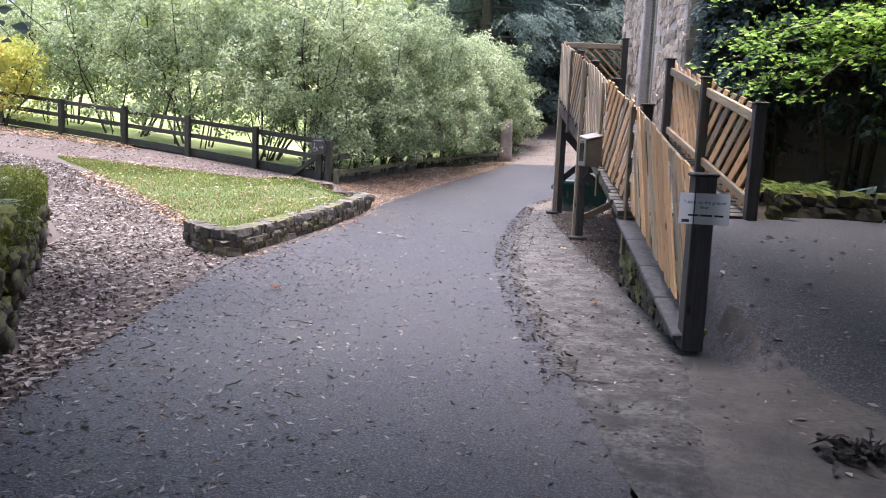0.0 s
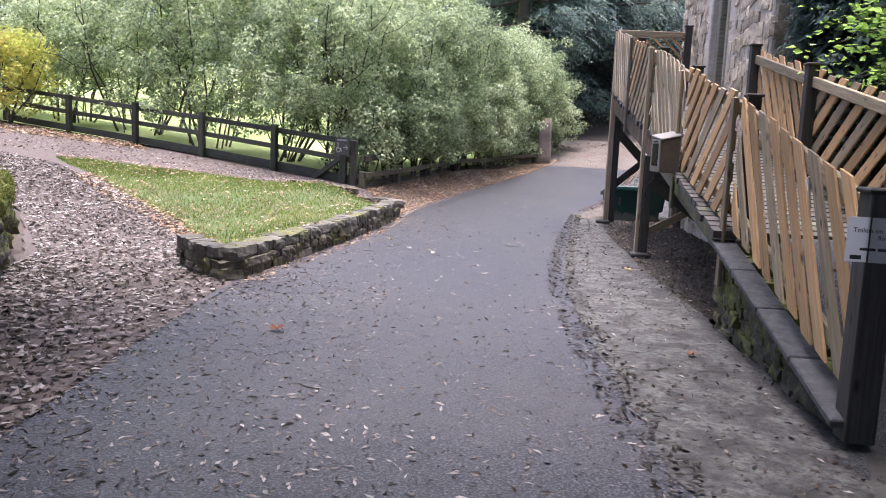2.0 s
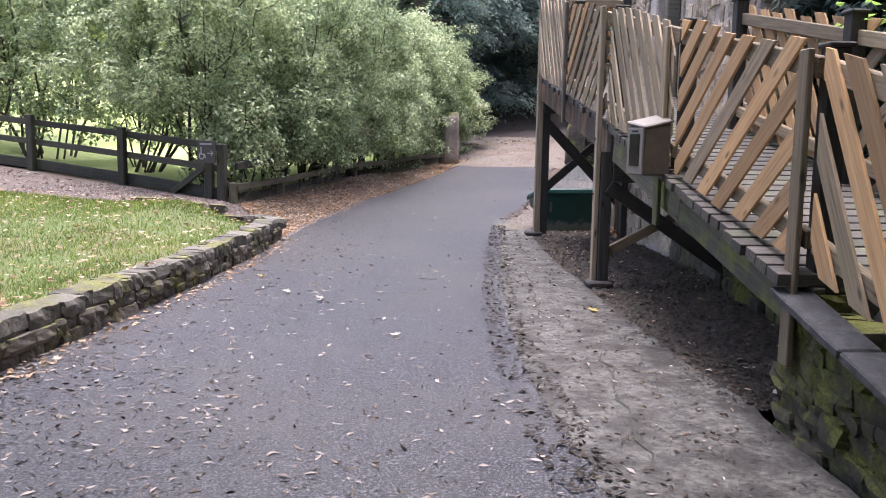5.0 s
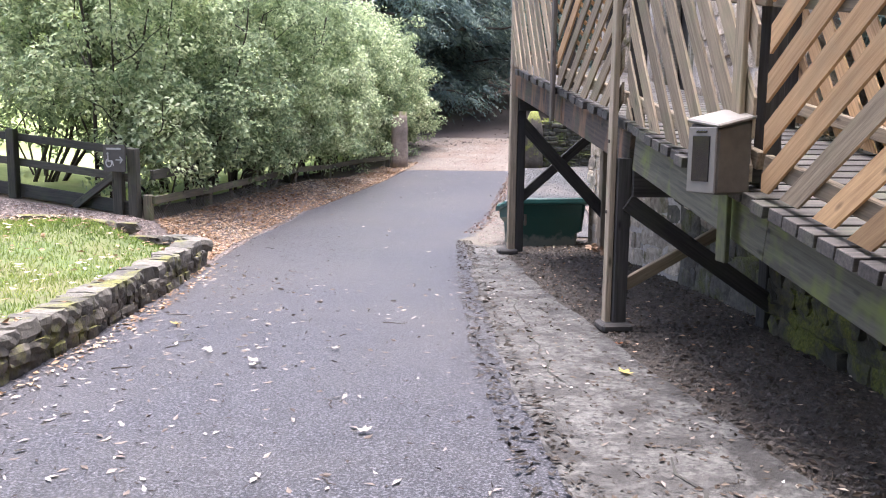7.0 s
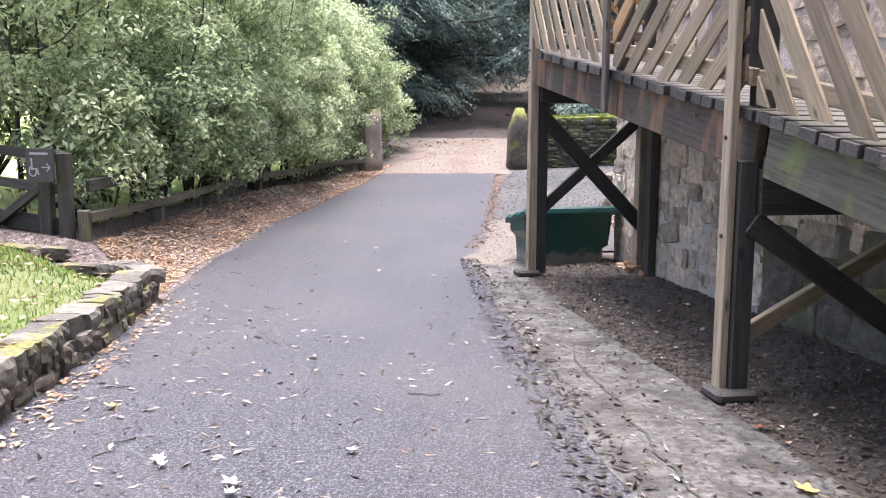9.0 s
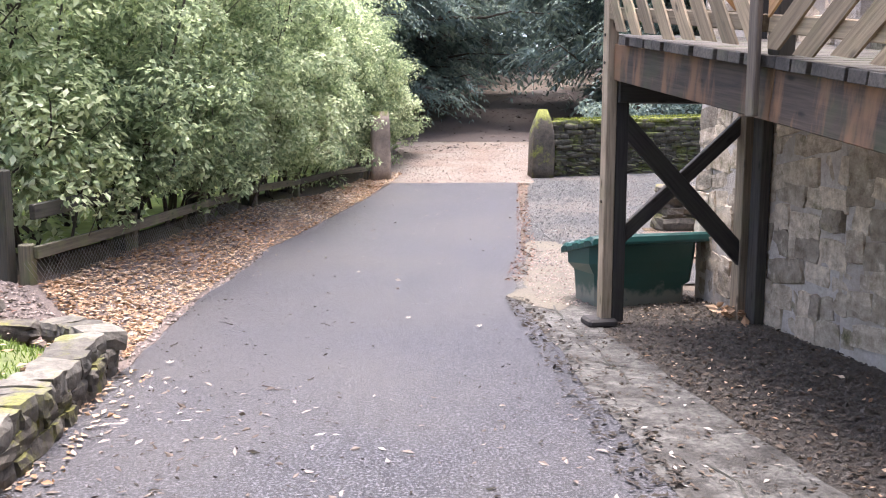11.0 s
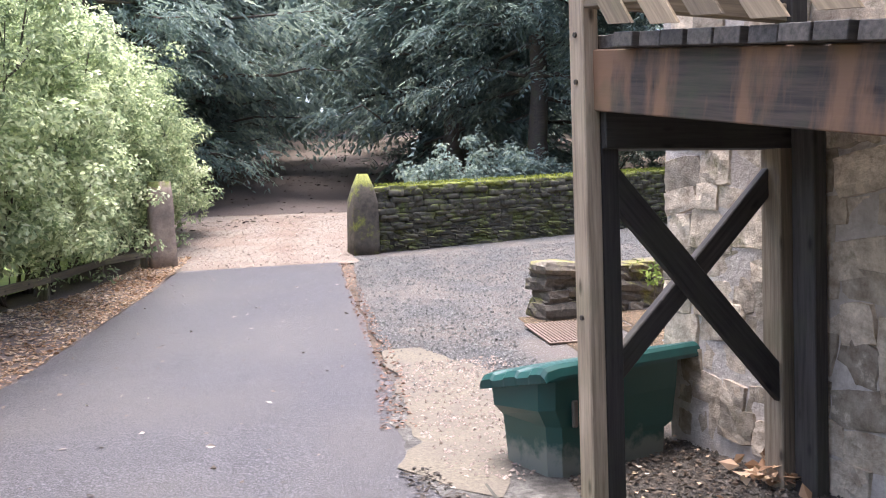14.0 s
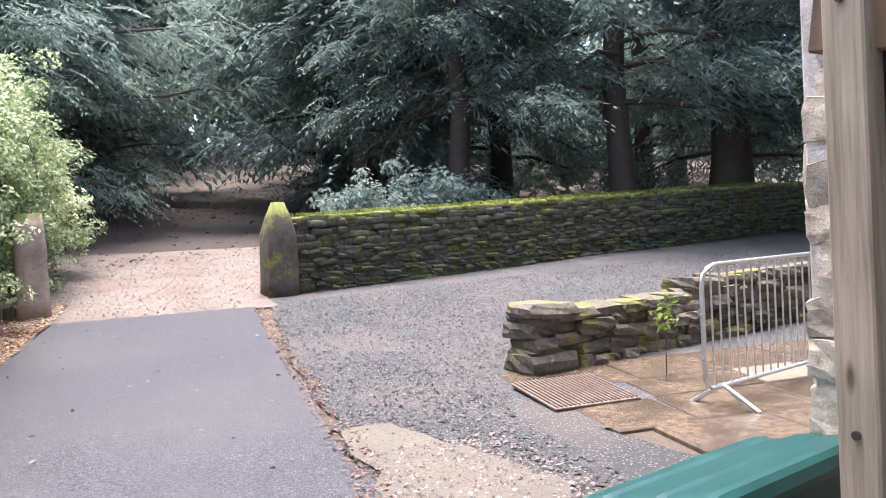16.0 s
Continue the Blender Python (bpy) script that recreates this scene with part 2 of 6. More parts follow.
M_RUBBLE = stone("rubble_stone", (0.215, 0.165, 0.115), (0.62, 0.53, 0.405), moss=(0.14, 0.125, 0.06), moss_amount=0.2, scale=11, bump=1.0)
M_GATEDARK = stone("dark_gatepost_stone", (0.03, 0.026, 0.02), (0.09, 0.076, 0.056), moss=(0.14, 0.15, 0.03), moss_amount=0.35, moss_up=0.4, scale=9)
M_GATEPOST = stone("gatepost_stone", (0.14, 0.11, 0.09), (0.34, 0.27, 0.21), moss=(0.11, 0.125, 0.03), moss_amount=0.12, moss_up=0.3, scale=6)
M_BARK = wood("bark", (0.022, 0.017, 0.013), (0.09, 0.068, 0.052), (0.06, 0.07, 0.03), 0.4)
M_HEDGE = leafy("hedge_leaf", [(0.08, (0.038, 0.066, 0.036)), (0.36, (0.17, 0.232, 0.125)), (0.65, (0.49, 0.555, 0.32)), (0.92, (0.86, 0.89, 0.64))], 0.52, 0.5, 0.35)
# Yew leaf colour is raised and blued to stand in for distant haze.
M_YEW = leafy("yew_leaf", [(0.05, (0.07, 0.105, 0.108)), (0.55, (0.155, 0.215, 0.2)), (0.95, (0.34, 0.40, 0.315))], 0.46, 0.6)
# Leaf colour carries the sunshine itself, matching the pale meadow.
M_BRIGHT = leafy("sunlit_leaf", [(0.05, (0.16, 0.22, 0.04)), (0.5, (0.32, 0.40, 0.09)), (0.95, (0.52, 0.52, 0.14))], 0.55, 0.5, 0.4)
M_BEECH = leafy("beech_leaf", [(0.05, (0.15, 0.30, 0.04)), (0.5, (0.32, 0.54, 0.07)), (0.95, (0.52, 0.70, 0.13))], 0.6, 0.4, 0.2)
M_FERN = leafy("autumn_leaf", [(0.05, (0.32, 0.38, 0.07)), (0.5, (0.55, 0.56, 0.13)), (0.95, (0.68, 0.50, 0.15))], 0.5, 0.5)
M_LITTER = leafy("fallen_leaf", [(0.05, (0.15, 0.08, 0.043)), (0.35, (0.33, 0.205, 0.12)), (0.65, (0.52, 0.385, 0.26)), (0.95, (0.66, 0.57, 0.45))], 0.1, 0.6)
M_PALELEAF = leafy("pale_fallen_leaf", [(0.05, (0.06, 0.045, 0.035)), (0.45, (0.22, 0.18, 0.15)), (0.95, (0.52, 0.48, 0.43))], 0.1, 0.5)
M_BLADE = leafy("grass_blade", [(0.05, (0.07, 0.115, 0.022)), (0.5, (0.19, 0.265, 0.05)), (0.95, (0.38, 0.40, 0.12))], 0.35, 0.5)


# ---- mesh helpers ----
WORLD_OF = {}


def mesh_arrays(name, verts, faces, material, smooth=False):
    """A mesh from an (n, 3) array and an (m, k) array of equal-sized faces, or a list of such arrays."""
    me = bpy.data.meshes.new(name)
    verts = np.asarray(verts, dtype=np.float32)
    groups = [np.asarray(f, dtype=np.int32) for f in (faces if isinstance(faces, list) else [faces])]
    me.vertices.add(len(verts))
    me.vertices.foreach_set("co", verts.ravel())
    loops = np.concatenate([f.ravel() for f in groups])
    sizes = np.concatenate([np.full(len(f), f.shape[1], dtype=np.int32) for f in groups])
    me.loops.add(len(loops))
    me.loops.foreach_set("vertex_index", loops)
    me.polygons.add(len(sizes))
    starts = np.concatenate([[0], np.cumsum(sizes)[:-1]]).astype(np.int32)
    me.polygons.foreach_set("loop_start", starts)
    me.polygons.foreach_set("use_smooth", np.full(len(sizes), smooth, dtype=bool))
    me.update(calc_edges=True)
    me.materials.append(material)
    return me


def mesh_bm(name, bm, material, smooth=False):
    me = bpy.data.meshes.new(name)
    bmesh.ops.recalc_face_normals(bm, faces=bm.faces)
    bm.to_mesh(me)
    bm.free()
    for p in me.polygons:
        p.use_smooth = smooth
    me.materials.append(material)
    return me


def thing(name, m, label, category, group="", data=None, kind=""):
    """A top-level object: an Empty at its base, or a mesh."""
    ob = new(name, data)
    ob.matrix_basis = m
    WORLD_OF[ob.name] = m.copy()
    return tagged(ob, label, category, group, kind)


def part(name, data, parent, m, label=""):
    """A mesh as a part of a thing, at the world pose m."""
    ob = new(name, data)
    ob.parent = parent
    ob.matrix_parent_inverse = WORLD_OF[parent.name].inverted()
    ob.matrix_basis = m
    WORLD_OF[ob.name] = m.copy()
    return tagged(ob, label)


def box_mesh(name, sx, sy, sz, material, bevel=0.006, smooth=False):
    """A box about the origin with softened edges."""
    bm = bmesh.new()
    bmesh.ops.create_cube(bm, size=1.0)
    bmesh.ops.scale(bm, vec=(sx, sy, sz), verts=bm.verts)
    if bevel:
        bmesh.ops.bevel(bm, geom=bm.edges[:], offset=bevel, segments=1, affect="EDGES", profile=0.5)
    return mesh_bm(name, bm, material, smooth)


def beam_pose(p0, p1, up=(0, 0, 1)):
    """The pose at the middle between two points whose x axis runs from one to the other."""
    p0, p1 = Vector(p0), Vector(p1)
    x = (p1 - p0).normalized()
    y = Vector(up).cross(x)
    y = y.normalized() if y.length > 1e-4 else Vector((0, 1, 0))
    z = x.cross(y)
    m = Matrix((x, y, z)).transposed().to_4x4()
    return Matrix.Translation((p0 + p1) / 2) @ m


def beam(name, parent, p0, p1, w, h, material, label="", up=(0, 0, 1), bevel=0.006):
    """A timber from p0 to p1, w wide and h deep."""
    length = (Vector(p1) - Vector(p0)).length
    return part(name, box_mesh(name, length, w, h, material, bevel), parent, beam_pose(p0, p1, up), label)


def tube_arrays(points, radii, sides=8):
    """A tapered tube along points: vertices and quads."""
    pts = [Vector(p) for p in points]
    vs, fs = [], []
    for i, p in enumerate(pts):
        a = (pts[min(i + 1, len(pts) - 1)] - pts[max(i - 1, 0)]).normalized()
        u = a.orthogonal().normalized() if abs(a.z) < 0.99 else Vector((1, 0, 0))
        u = (u - a * u.dot(a)).normalized()
        v = a.cross(u)
        for k in range(sides):
            t = 2 * math.pi * k / sides
            vs.append(p + radii[i] * (math.cos(t) * u + math.sin(t) * v))
    for i in range(len(pts) - 1):
        for k in range(sides):
            q = (k + 1) % sides
            fs.append((i * sides + k, i * sides + q, (i + 1) * sides + q, (i + 1) * sides + k))
    return np.array([tuple(v) for v in vs]), np.array(fs)


def joined(chunks):
    vs, fs, n = [], [], 0
    for v, f in chunks:
        vs.append(v)
        fs.append(f + n)
        n += len(v)
    return np.concatenate(vs), np.concatenate(fs)


def pipe(name, parent, points, radius, material, label="", sides=8):
    v, f = tube_arrays(points, [radius] * len(points), sides)
    return part(name, mesh_arrays(name, v, f, material, True), parent, Matrix(), label)


def leaf_arrays(centres, rng, size, aspect=0.45, droop=0.0, flat=0.0):
    """One small folded leaf at each centre: vertices and quads."""
    n = len(centres)
    a = rng.normal(0, 1, (n, 3))
    a[:, 2] = a[:, 2] * (1 - flat) - droop
    a /= np.linalg.norm(a, axis=1, keepdims=True)
    b = rng.normal(0, 1, (n, 3))
    if flat:
        b[:, 2] *= (1 - flat)
    b -= a * (a * b).sum(1, keepdims=True)
    b /= np.linalg.norm(b, axis=1, keepdims=True)
    c = np.cross(a, b)
    ln = (size * rng.uniform(0.6, 1.35, n))[:, None]
    w = ln * aspect * 0.5
    v = np.stack([centres - a * ln * 0.5, centres + b * w + c * w * 0.35 - a * ln * 0.05, centres + a * ln * 0.5, centres - b * w + c * w * 0.35 - a * ln * 0.05], 1).reshape(-1, 3)
    return v, np.arange(n * 4).reshape(n, 4)


def smooth_step(a, b, v):
    t = np.clip((v - a) / (b - a), 0, 1)
    return t * t * (3 - 2 * t)


# ---- the lie of the land ----
RISE_Y = [-60, 17.5, 19, 20.5, 21.5, 24.8, 26, 27, 30, 35, 45, 60, 80, 160]
RISE_Z = [0, 0, .03, .10, .18, .42, .56, .64, .97, 1.55, 2.9, 5.0, 8, 18]
RAMP = pose(0.1, 6.1, 0, 0, 0, 14.15)
RAMP_D, RAMP_N = np.array([-.2445, .9697]), np.array([.9697, .2445])


def ramp_so(x, y):
    dx, dy = np.asarray(x) - 0.1, np.asarray(y) - 6.1
    return dx * RAMP_D[0] + dy * RAMP_D[1], dx * RAMP_N[0] + dy * RAMP_N[1]


def ground_z(x, y):
    x, y = np.asarray(x, dtype=float), np.asarray(y, dtype=float)
    z = np.interp(y, RISE_Y, RISE_Z)
    fall = 1 - smooth_step(20, 27, y) * 0.75
    z = z + fall * (.40 * smooth_step(0, 1.2, -x - 6.0) * smooth_step(10, 15, y) + .085 * np.clip(-x - 7.2, 0, 25) * smooth_step(4, 13, y))
    s, o = ramp_so(x, y)
    wide = 0.24 + 1.9 * smooth_step(0.0, 1.8, 0.2 - s)
    bank = 0.78 * smooth_step(-2.2, 2.7, s) * smooth_step(0, 1, (o - 0.12) / wide) * np.where((s < 2.45) | (o > 1.55), 1, 0)
    return z + bank * (1 - smooth_step(9, 12, s))


def at(x, y, dz=0.0):
    return Vector((x, y, float(ground_z(x, y)) + dz))


def ribbon(name, rows, dz, material, label, category="", kind="structure", across=10, ragged=0.03, lift=None):
    """A strip of ground laid over the land: rows of (x0, y0, x1, y1), from edge to edge, edges a little ragged."""
    rows = np.array(rows, dtype=float)
    t = np.arange(len(rows))
    length = np.hypot(np.diff(rows[:, 0]), np.diff(rows[:, 1])).sum()
    tt = np.linspace(0, len(rows) - 1, max(8, int(length / 0.13)))
    r = np.stack([np.interp(tt, t, rows[:, k]) for k in range(4)], 1)
    rng = np.random.default_rng(len(name))
    for k in (0, 2):
        wob = np.interp(np.arange(len(r)), np.arange(0, len(r) + 6, 3), rng.normal(0, ragged, len(np.arange(0, len(r) + 6, 3)))) + rng.normal(0, ragged * 0.35, len(r))
        r[:, k] += wob
    w = np.linspace(0, 1, across + 1)
    x = r[:, :1] * (1 - w) + r[:, 2:3] * w
    y = r[:, 1:2] * (1 - w) + r[:, 3:4] * w
    z = ground_z(x, y) + dz + (lift(x, y, w[None, :]) if lift else 0.0)
    v = np.stack([x.ravel(), y.ravel(), z.ravel()], 1)
    i = np.arange((len(r) - 1) * across)
    i = (i // across) * (across + 1) + i % across
    f = np.stack([i, i + 1, i + across + 2, i + across + 1], 1)
    return thing(name, Matrix(), label, category, "", mesh_arrays(name, v, f, material, True), kind)


xs = np.concatenate([np.linspace(-400, -24, 14)[:-1], np.arange(-24, 14, 0.25), np.linspace(14, 400, 14)])
ys = np.concatenate([np.linspace(-300, -6, 8)[:-1], np.arange(-6, 46, 0.25), np.linspace(46, 500, 20)])
gx, gy = np.meshgrid(xs, ys)
gz = ground_z(gx, gy) - 0.02
gs, go = ramp_so(gx, gy)
gz = gz - 0.14 * ((gs > -3) & (gs < 3.2) & (go > -0.4) & (go < 4))
idx = np.arange(len(ys) * len(xs)).reshape(len(ys), len(xs))
quads = np.stack([idx[:-1, :-1].ravel(), idx[:-1, 1:].ravel(), idx[1:, 1:].ravel(), idx[1:, :-1].ravel()], 1)
thing("ground", Matrix(), "brown woodland soil under leaf litter", "ground", "", mesh_arrays("ground", np.stack([gx.ravel(), gy.ravel(), gz.ravel()], 1), quads, M_SOIL, True), "structure")

ribbon("road", [(-3.0, -14, 3.0, -14), (-2.6, -4, 1.6, -4), (-2.9, 1.5, 0.6, 1.5), (-3.3, 3.3, -0.1, 3.4), (-3.75, 4.8, -.4, 4.92), (-4.35, 6.6, -0.8, 6.4),
       (-4.85, 8.25, -1.15, 7.6), (-5.05, 9.6, -1.7, 9.5), (-5.3, 11.9, -2.05, 11.4), (-5.75, 14.9, -2.5, 14.5), (-6.14, 17.6, -3.0, 17.6), (-6.22, 20.1, -3.08, 20.3),
       (-6.0, 22.7, -3.05, 23.0), (-5.55, 26.6, -3.02, 26.8)], 0.0115, M_ASPHALT, "dark grey worn asphalt lane", "road", across=14, ragged=0.015)
ribbon("pavement_track", [(-5.6, 26.5, -2.75, 26.7), (-5.9, 28, -2.6, 28.2), (-6.4, 31, -2.2, 31), (-6.5, 34, -1.8, 34)], 0.006, M_TRACK, "pale stony track beyond the lane", "track")
ribbon("pavement_woodland_track", [(-6.6, 33.8, -1.7, 33.8), (-6.0, 38, -0.8, 38), (-4.4, 45, 0.6, 45), (-1, 54, 4, 54), (0.5, 62, 6, 62), (-1.5, 72, 4.5, 72), (-5, 84, 2, 84)], 0.006, M_SOILTRACK, "reddish-brown woodland track", "track")
ribbon("pavement_apron", [(0.0, 1.2, 1.9, 1.2), (-0.1, 3.4, 1.3, 3.6), (-.58, 4.9, 0.6, 5.2), (-1.05, 6.4, 0.06, 6.4), (-1.4, 7.6, -0.38, 7.8), (-1.95, 9.5, -.75, 9.3), (-2.3, 11.4, -1.45, 11.6), (-2.75, 14.4, -2.1, 14.2),
       (-3.2, 17.6, -2.55, 16.3), (-3.2, 18.6, -2.2, 18.6), (-3.1, 19.6, -2.3, 19.2)], 0.016, M_CONCRETE, "cracked pale concrete strip beside the lane", "pavement", across=16, ragged=0.02)
ribbon("pavement_ramp_apron", [(0.9, -4, 3.6, -4), (0.45, 0.5, 2.6, 0.5), (0.25, 3.2, 1.65, 3.5), (0.12, 4.6, 1.15, 5.0), (0.10, 5.6, 0.62, 5.9), (0.2, 6.25, 0.36, 6.35)], 0.0225, M_WETCONC, "damp brown concrete before the ramp post", "pavement", across=44, ragged=0.012)
M_SAND = earthy("sandy_earth", [(0.3, (0.055, 0.048, 0.034)), (0.7, (0.15, 0.13, 0.095))], 40, 1.8, (0.08, 0.068, 0.055), 0.7)
ribbon("pavement_sand", [(-3.12, 17.2, -2.75, 17.0), (-3.14, 18.2, -2.4, 18.3), (-3.1, 19.3, -2.0, 19.3), (-3.04, 20.2, -2.3, 20.2), (-3.0, 20.9, -2.7, 20.9)], 0.021, M_SAND, "pale sandy earth beside the lane", "ground", across=10, ragged=0.05)
ribbon("pavement_gravel", [(-3.2, 18.2, -0.6, 18.6), (-3.05, 20.3, -1.3, 20.2), (-3.02, 21.5, 9, 21.5), (-3.0, 24, 10, 25), (-2.75, 27.2, 10, 28), (-2.5, 28.2, 10, 31)], 0.004, M_GRAVEL, "loose grey gravel forecourt", "gravel", across=40)
ribbon("pavement_chippings", [(-0.95, 8.9, .45, 9.2), (-1.65, 11.6, 0.1, 11.9), (-2.3, 14.2, -0.6, 14.6), (-2.75, 16.3, -1.2, 16.6), (-2.2, 18.5, -1.35, 18)], 0.006, M_CHIPS, "dark wet chippings under the ramp", "gravel")
ribbon("pavement_path", [(-2.9, 3.2, -6.0, 3.2), (-3.4, 4.85, -7.0, 7.8), (-4.55, 8.1, -7.6, 8.6), (-6.1, 10.5, -9.5, 10.5), (-7.5, 11.9, -12.6, 11.8), (-11.0, 13.9, -15, 13.4), (-11.4, 16.4, -17, 16)], 0.007, M_GRIT, "pinkish grit path strewn with leaves", "path", across=14)
ribbon("pavement_side_path", [(-5.75, 14.9, -6.9, 15.9), (-7.0, 14.8, -7.6, 16.1), (-9.6, 14.2, -9.5, 16.4), (-11.5, 13.4, -12, 17), (-15, 13.3, -16, 17.2)], 0.010, M_GRIT, "pinkish grit path beside the fence", "path", across=10)
ribbon("pavement_verge", [(-5.5, 14.0, -5.9, 14.3), (-5.75, 15.0, -6.95, 15.95), (-6.1, 17.0, -7.0, 17.0), (-6.2, 19, -7.0, 19), (-6.2, 20.5, -7.0, 20.5), (-5.95, 23, -6.9, 23), (-5.6, 26.5, -6.3, 26.6), (-5.8, 28.5, -6.4, 28.5)], 0.004, M_GRIT, "pinkish grit verge under leaves", "verge", across=6)
ribbon("pavement_ramp_foot", [(0.6, 0.5, 5, 0.5), (0.45, 3.6, 5.5, 3.6), (0.05, 5.9, 4.2, 7), (-.2, 7.6, 3.4, 9), (-0.45, 8.6, 1.4, 9.3)], 0.0185, M_DARKASPHALT, "dark asphalt leading onto the ramp", "path", across=44)
ribbon("pavement_meadow", [(-7.35, 17.0, -7.0, 31), (-30, 18.4, -30, 60), (-90, 19, -90, 120)], 0.03, M_FIELD, "meadow behind the hedge, sunlight put into its colour", "grass", across=20)


def lawn_lift(x, y, w):
    edge = smooth_step(0.0, 0.8, w) * (0.14 + 0.10 * smooth_step(8.6, 10.6, y))
    return -0.001 + edge * (1 - smooth_step(6.0, 8.2, -x)) * (1 - smooth_step(14.3, 15.0, y) * 0.4)


LAWN = [(-5.5, 8.9, -5.02, 8.6), (-6.4, 10.3, -5.14, 10.5), (-7.8, 11.4, -5.38, 12.5), (-9.4, 12.3, -5.8, 14.6), (-10.4, 12.9, -7.2, 14.7), (-11.4, 13.35, -9.6, 14.2), (-11.8, 13.6, -11.4, 13.8)]
ribbon("pavement_lawn", LAWN, 0.012, M_GRASS, "small rough lawn behind the low stone wall", "lawn", across=16, lift=lawn_lift)

# ---- timber ramp with slatted railings ----
DECK_S, DECK_Z = [-1, 0, 2.5, 4.5, 6.5, 8.5, 10.6, 12], [0.02, .22, .80, 1.17, 1.56, 1.91, 2.26, 2.48]


def deck_z(s):
    return float(np.interp(s, DECK_S, DECK_Z))


def rp(s, o, z):
    return RAMP @ Vector((o, s, z))


def clip_poly(poly, a, b, c):
    """The part of a polygon where a x + b y <= c."""
    out = []
    for i, p in enumerate(poly):
        q = poly[(i + 1) % len(poly)]
        dp, dq = a * p[0] + b * p[1] - c, a * q[0] + b * q[1] - c
        if dp <= 0:
            out.append(p)
        if (dp < 0) != (dq < 0) and abs(dp - dq) > 1e-9:
            t = dp / (dp - dq)
            out.append((p[0] + t * (q[0] - p[0]), p[1] + t * (q[1] - p[1])))
    return out


def slatted_panel(parent, sa, sb, o, lean, inside, fresh, seed, h=1.05):
    """Rails between two posts with diagonal slats nailed on the outer face. lean: 1 where the slats' tops lie farther up the ramp."""
    rng = random.Random(seed)
    za, zb = deck_z(sa), deck_z(sb)
    k = (zb - za) / (sb - sa)
    ro = o + 0.034 * inside
    top = beam("rail_frame", parent, rp(sa, ro, za + h - 0.10), rp(sb, ro, zb + h - 0.10), 0.045, 0.10, M_AGED, "grey weathered rail")
    beam("bottom_rail", parent, rp(sa, ro, za + 0.16), rp(sb, ro, zb + 0.16), 0.045, 0.09, M_AGED)
    pitch, width = (0.262 if lean > 0 else 0.28), 0.112
    turn = math.atan(k) + radians(90 - 45 * lean)
    tilt = Vector((math.cos(turn), math.sin(turn)))
    side = Vector((tilt.y, -tilt.x))
    s0 = sa - (h if lean > 0 else 0)
    reach = 1.6 * h if lean < 0 else 0
    while s0 < sb + reach:
        s0 += pitch * rng.uniform(0.93, 1.07)
        base = Vector((s0, za + k * (s0 - sa)))
        long = []
        for e, w in ((-0.3, -1), (2.3, -1), (2.3, 1), (-0.3, 1)):
            p = base + tilt * e + side * w * width / 2
            long.append((p.x, p.y))
        poly = clip_poly(long, -1, 0, -(sa + 0.03))
        poly = clip_poly(poly, 1, 0, sb - 0.03) if poly else poly
        lift, over = rng.uniform(0.0, 0.035), rng.uniform(-0.02, 0.03)
        poly = clip_poly(poly, k, -1, k * sa - za - 0.02 - lift) if poly else poly
        poly = clip_poly(poly, -k, 1, za + h + over - k * sa) if poly else poly
        if len(poly) < 3:
            continue
        cx, cy = sum(p[0] for p in poly) / len(poly), sum(p[1] for p in poly) / len(poly)
        if max(math.hypot(p[0] - cx, p[1] - cy) for p in poly) < 0.09:
            continue
        bm = bmesh.new()
        lo = [((p[0] - cx) * tilt.x + (p[1] - cy) * tilt.y, (p[0] - cx) * side.x + (p[1] - cy) * side.y) for p in poly]
        rings = [[bm.verts.new((a, b, c)) for a, b in lo] for c in (-0.008, 0.008)]
        bm.faces.new(rings[0])
        bm.faces.new(rings[1])
        for i in range(len(lo)):
            j = (i + 1) % len(lo)
            bm.faces.new((rings[0][i], rings[0][j], rings[1][j], rings[1][i]))
        m = Matrix.Identity(4)
        m.col[0] = (0, tilt.x, tilt.y, 0)
        m.col[1] = (0, side.x, side.y, 0)
        m.col[2] = Vector((0, tilt.x, tilt.y)).cross(Vector((0, side.x, side.y))).to_4d()
        m.col[2][3] = 0
        m.col[3] = (o + rng.uniform(-0.003, 0.003), cx, cy, 1)
        mat = M_FRESH if rng.random() < fresh else M_AGED
        part("slat", mesh_bm("slat", bm, mat), top, RAMP @ m, "" if mat is M_AGED else "fresh orange-brown slat")


def timber_post(parent, name, s, o, z0, z1, w, d, material, cap=True, label=""):
    p = beam(name, parent, rp(s, o, z0), rp(s, o, z1), w, d, material, label, up=(RAMP_D[0], RAMP_D[1], 0))
    if cap:
        part("cap", box_mesh("cap", w + 0.03, d + 0.03, 0.025, M_DARKWOOD, 0.008), p, RAMP @ Matrix.Translation((o, s, z1 + 0.012)))
    return p


ramp = thing("timber_ramp", RAMP, "raised timber ramp with slatted railings, weathered and moss-stained", "ramp")
POSTS = [2.5, 4.5, 6.5, 8.5, 10.55]
fp = timber_post(ramp, "end_post", 0.0, 0.0, 0.05, 1.28, 0.15, 0.15, M_DARKWOOD, True, "thick black-stained end post")
for sp, zl in ((2.60, 0.60), (4.66, 1.0), (6.61, 1.32), (8.53, 1.75)):
    timber_post(ramp, "railing_post", sp, 0.092, zl, deck_z(sp) + 1.035, 0.10, 0.10, M_DARKWOOD)
timber_post(ramp, "facing_board", 2.57, -0.062, 0.36, deck_z(2.57) + 1.03, 0.03, 0.10, M_AGED, False, "pale weathered facing board over the railing joint")
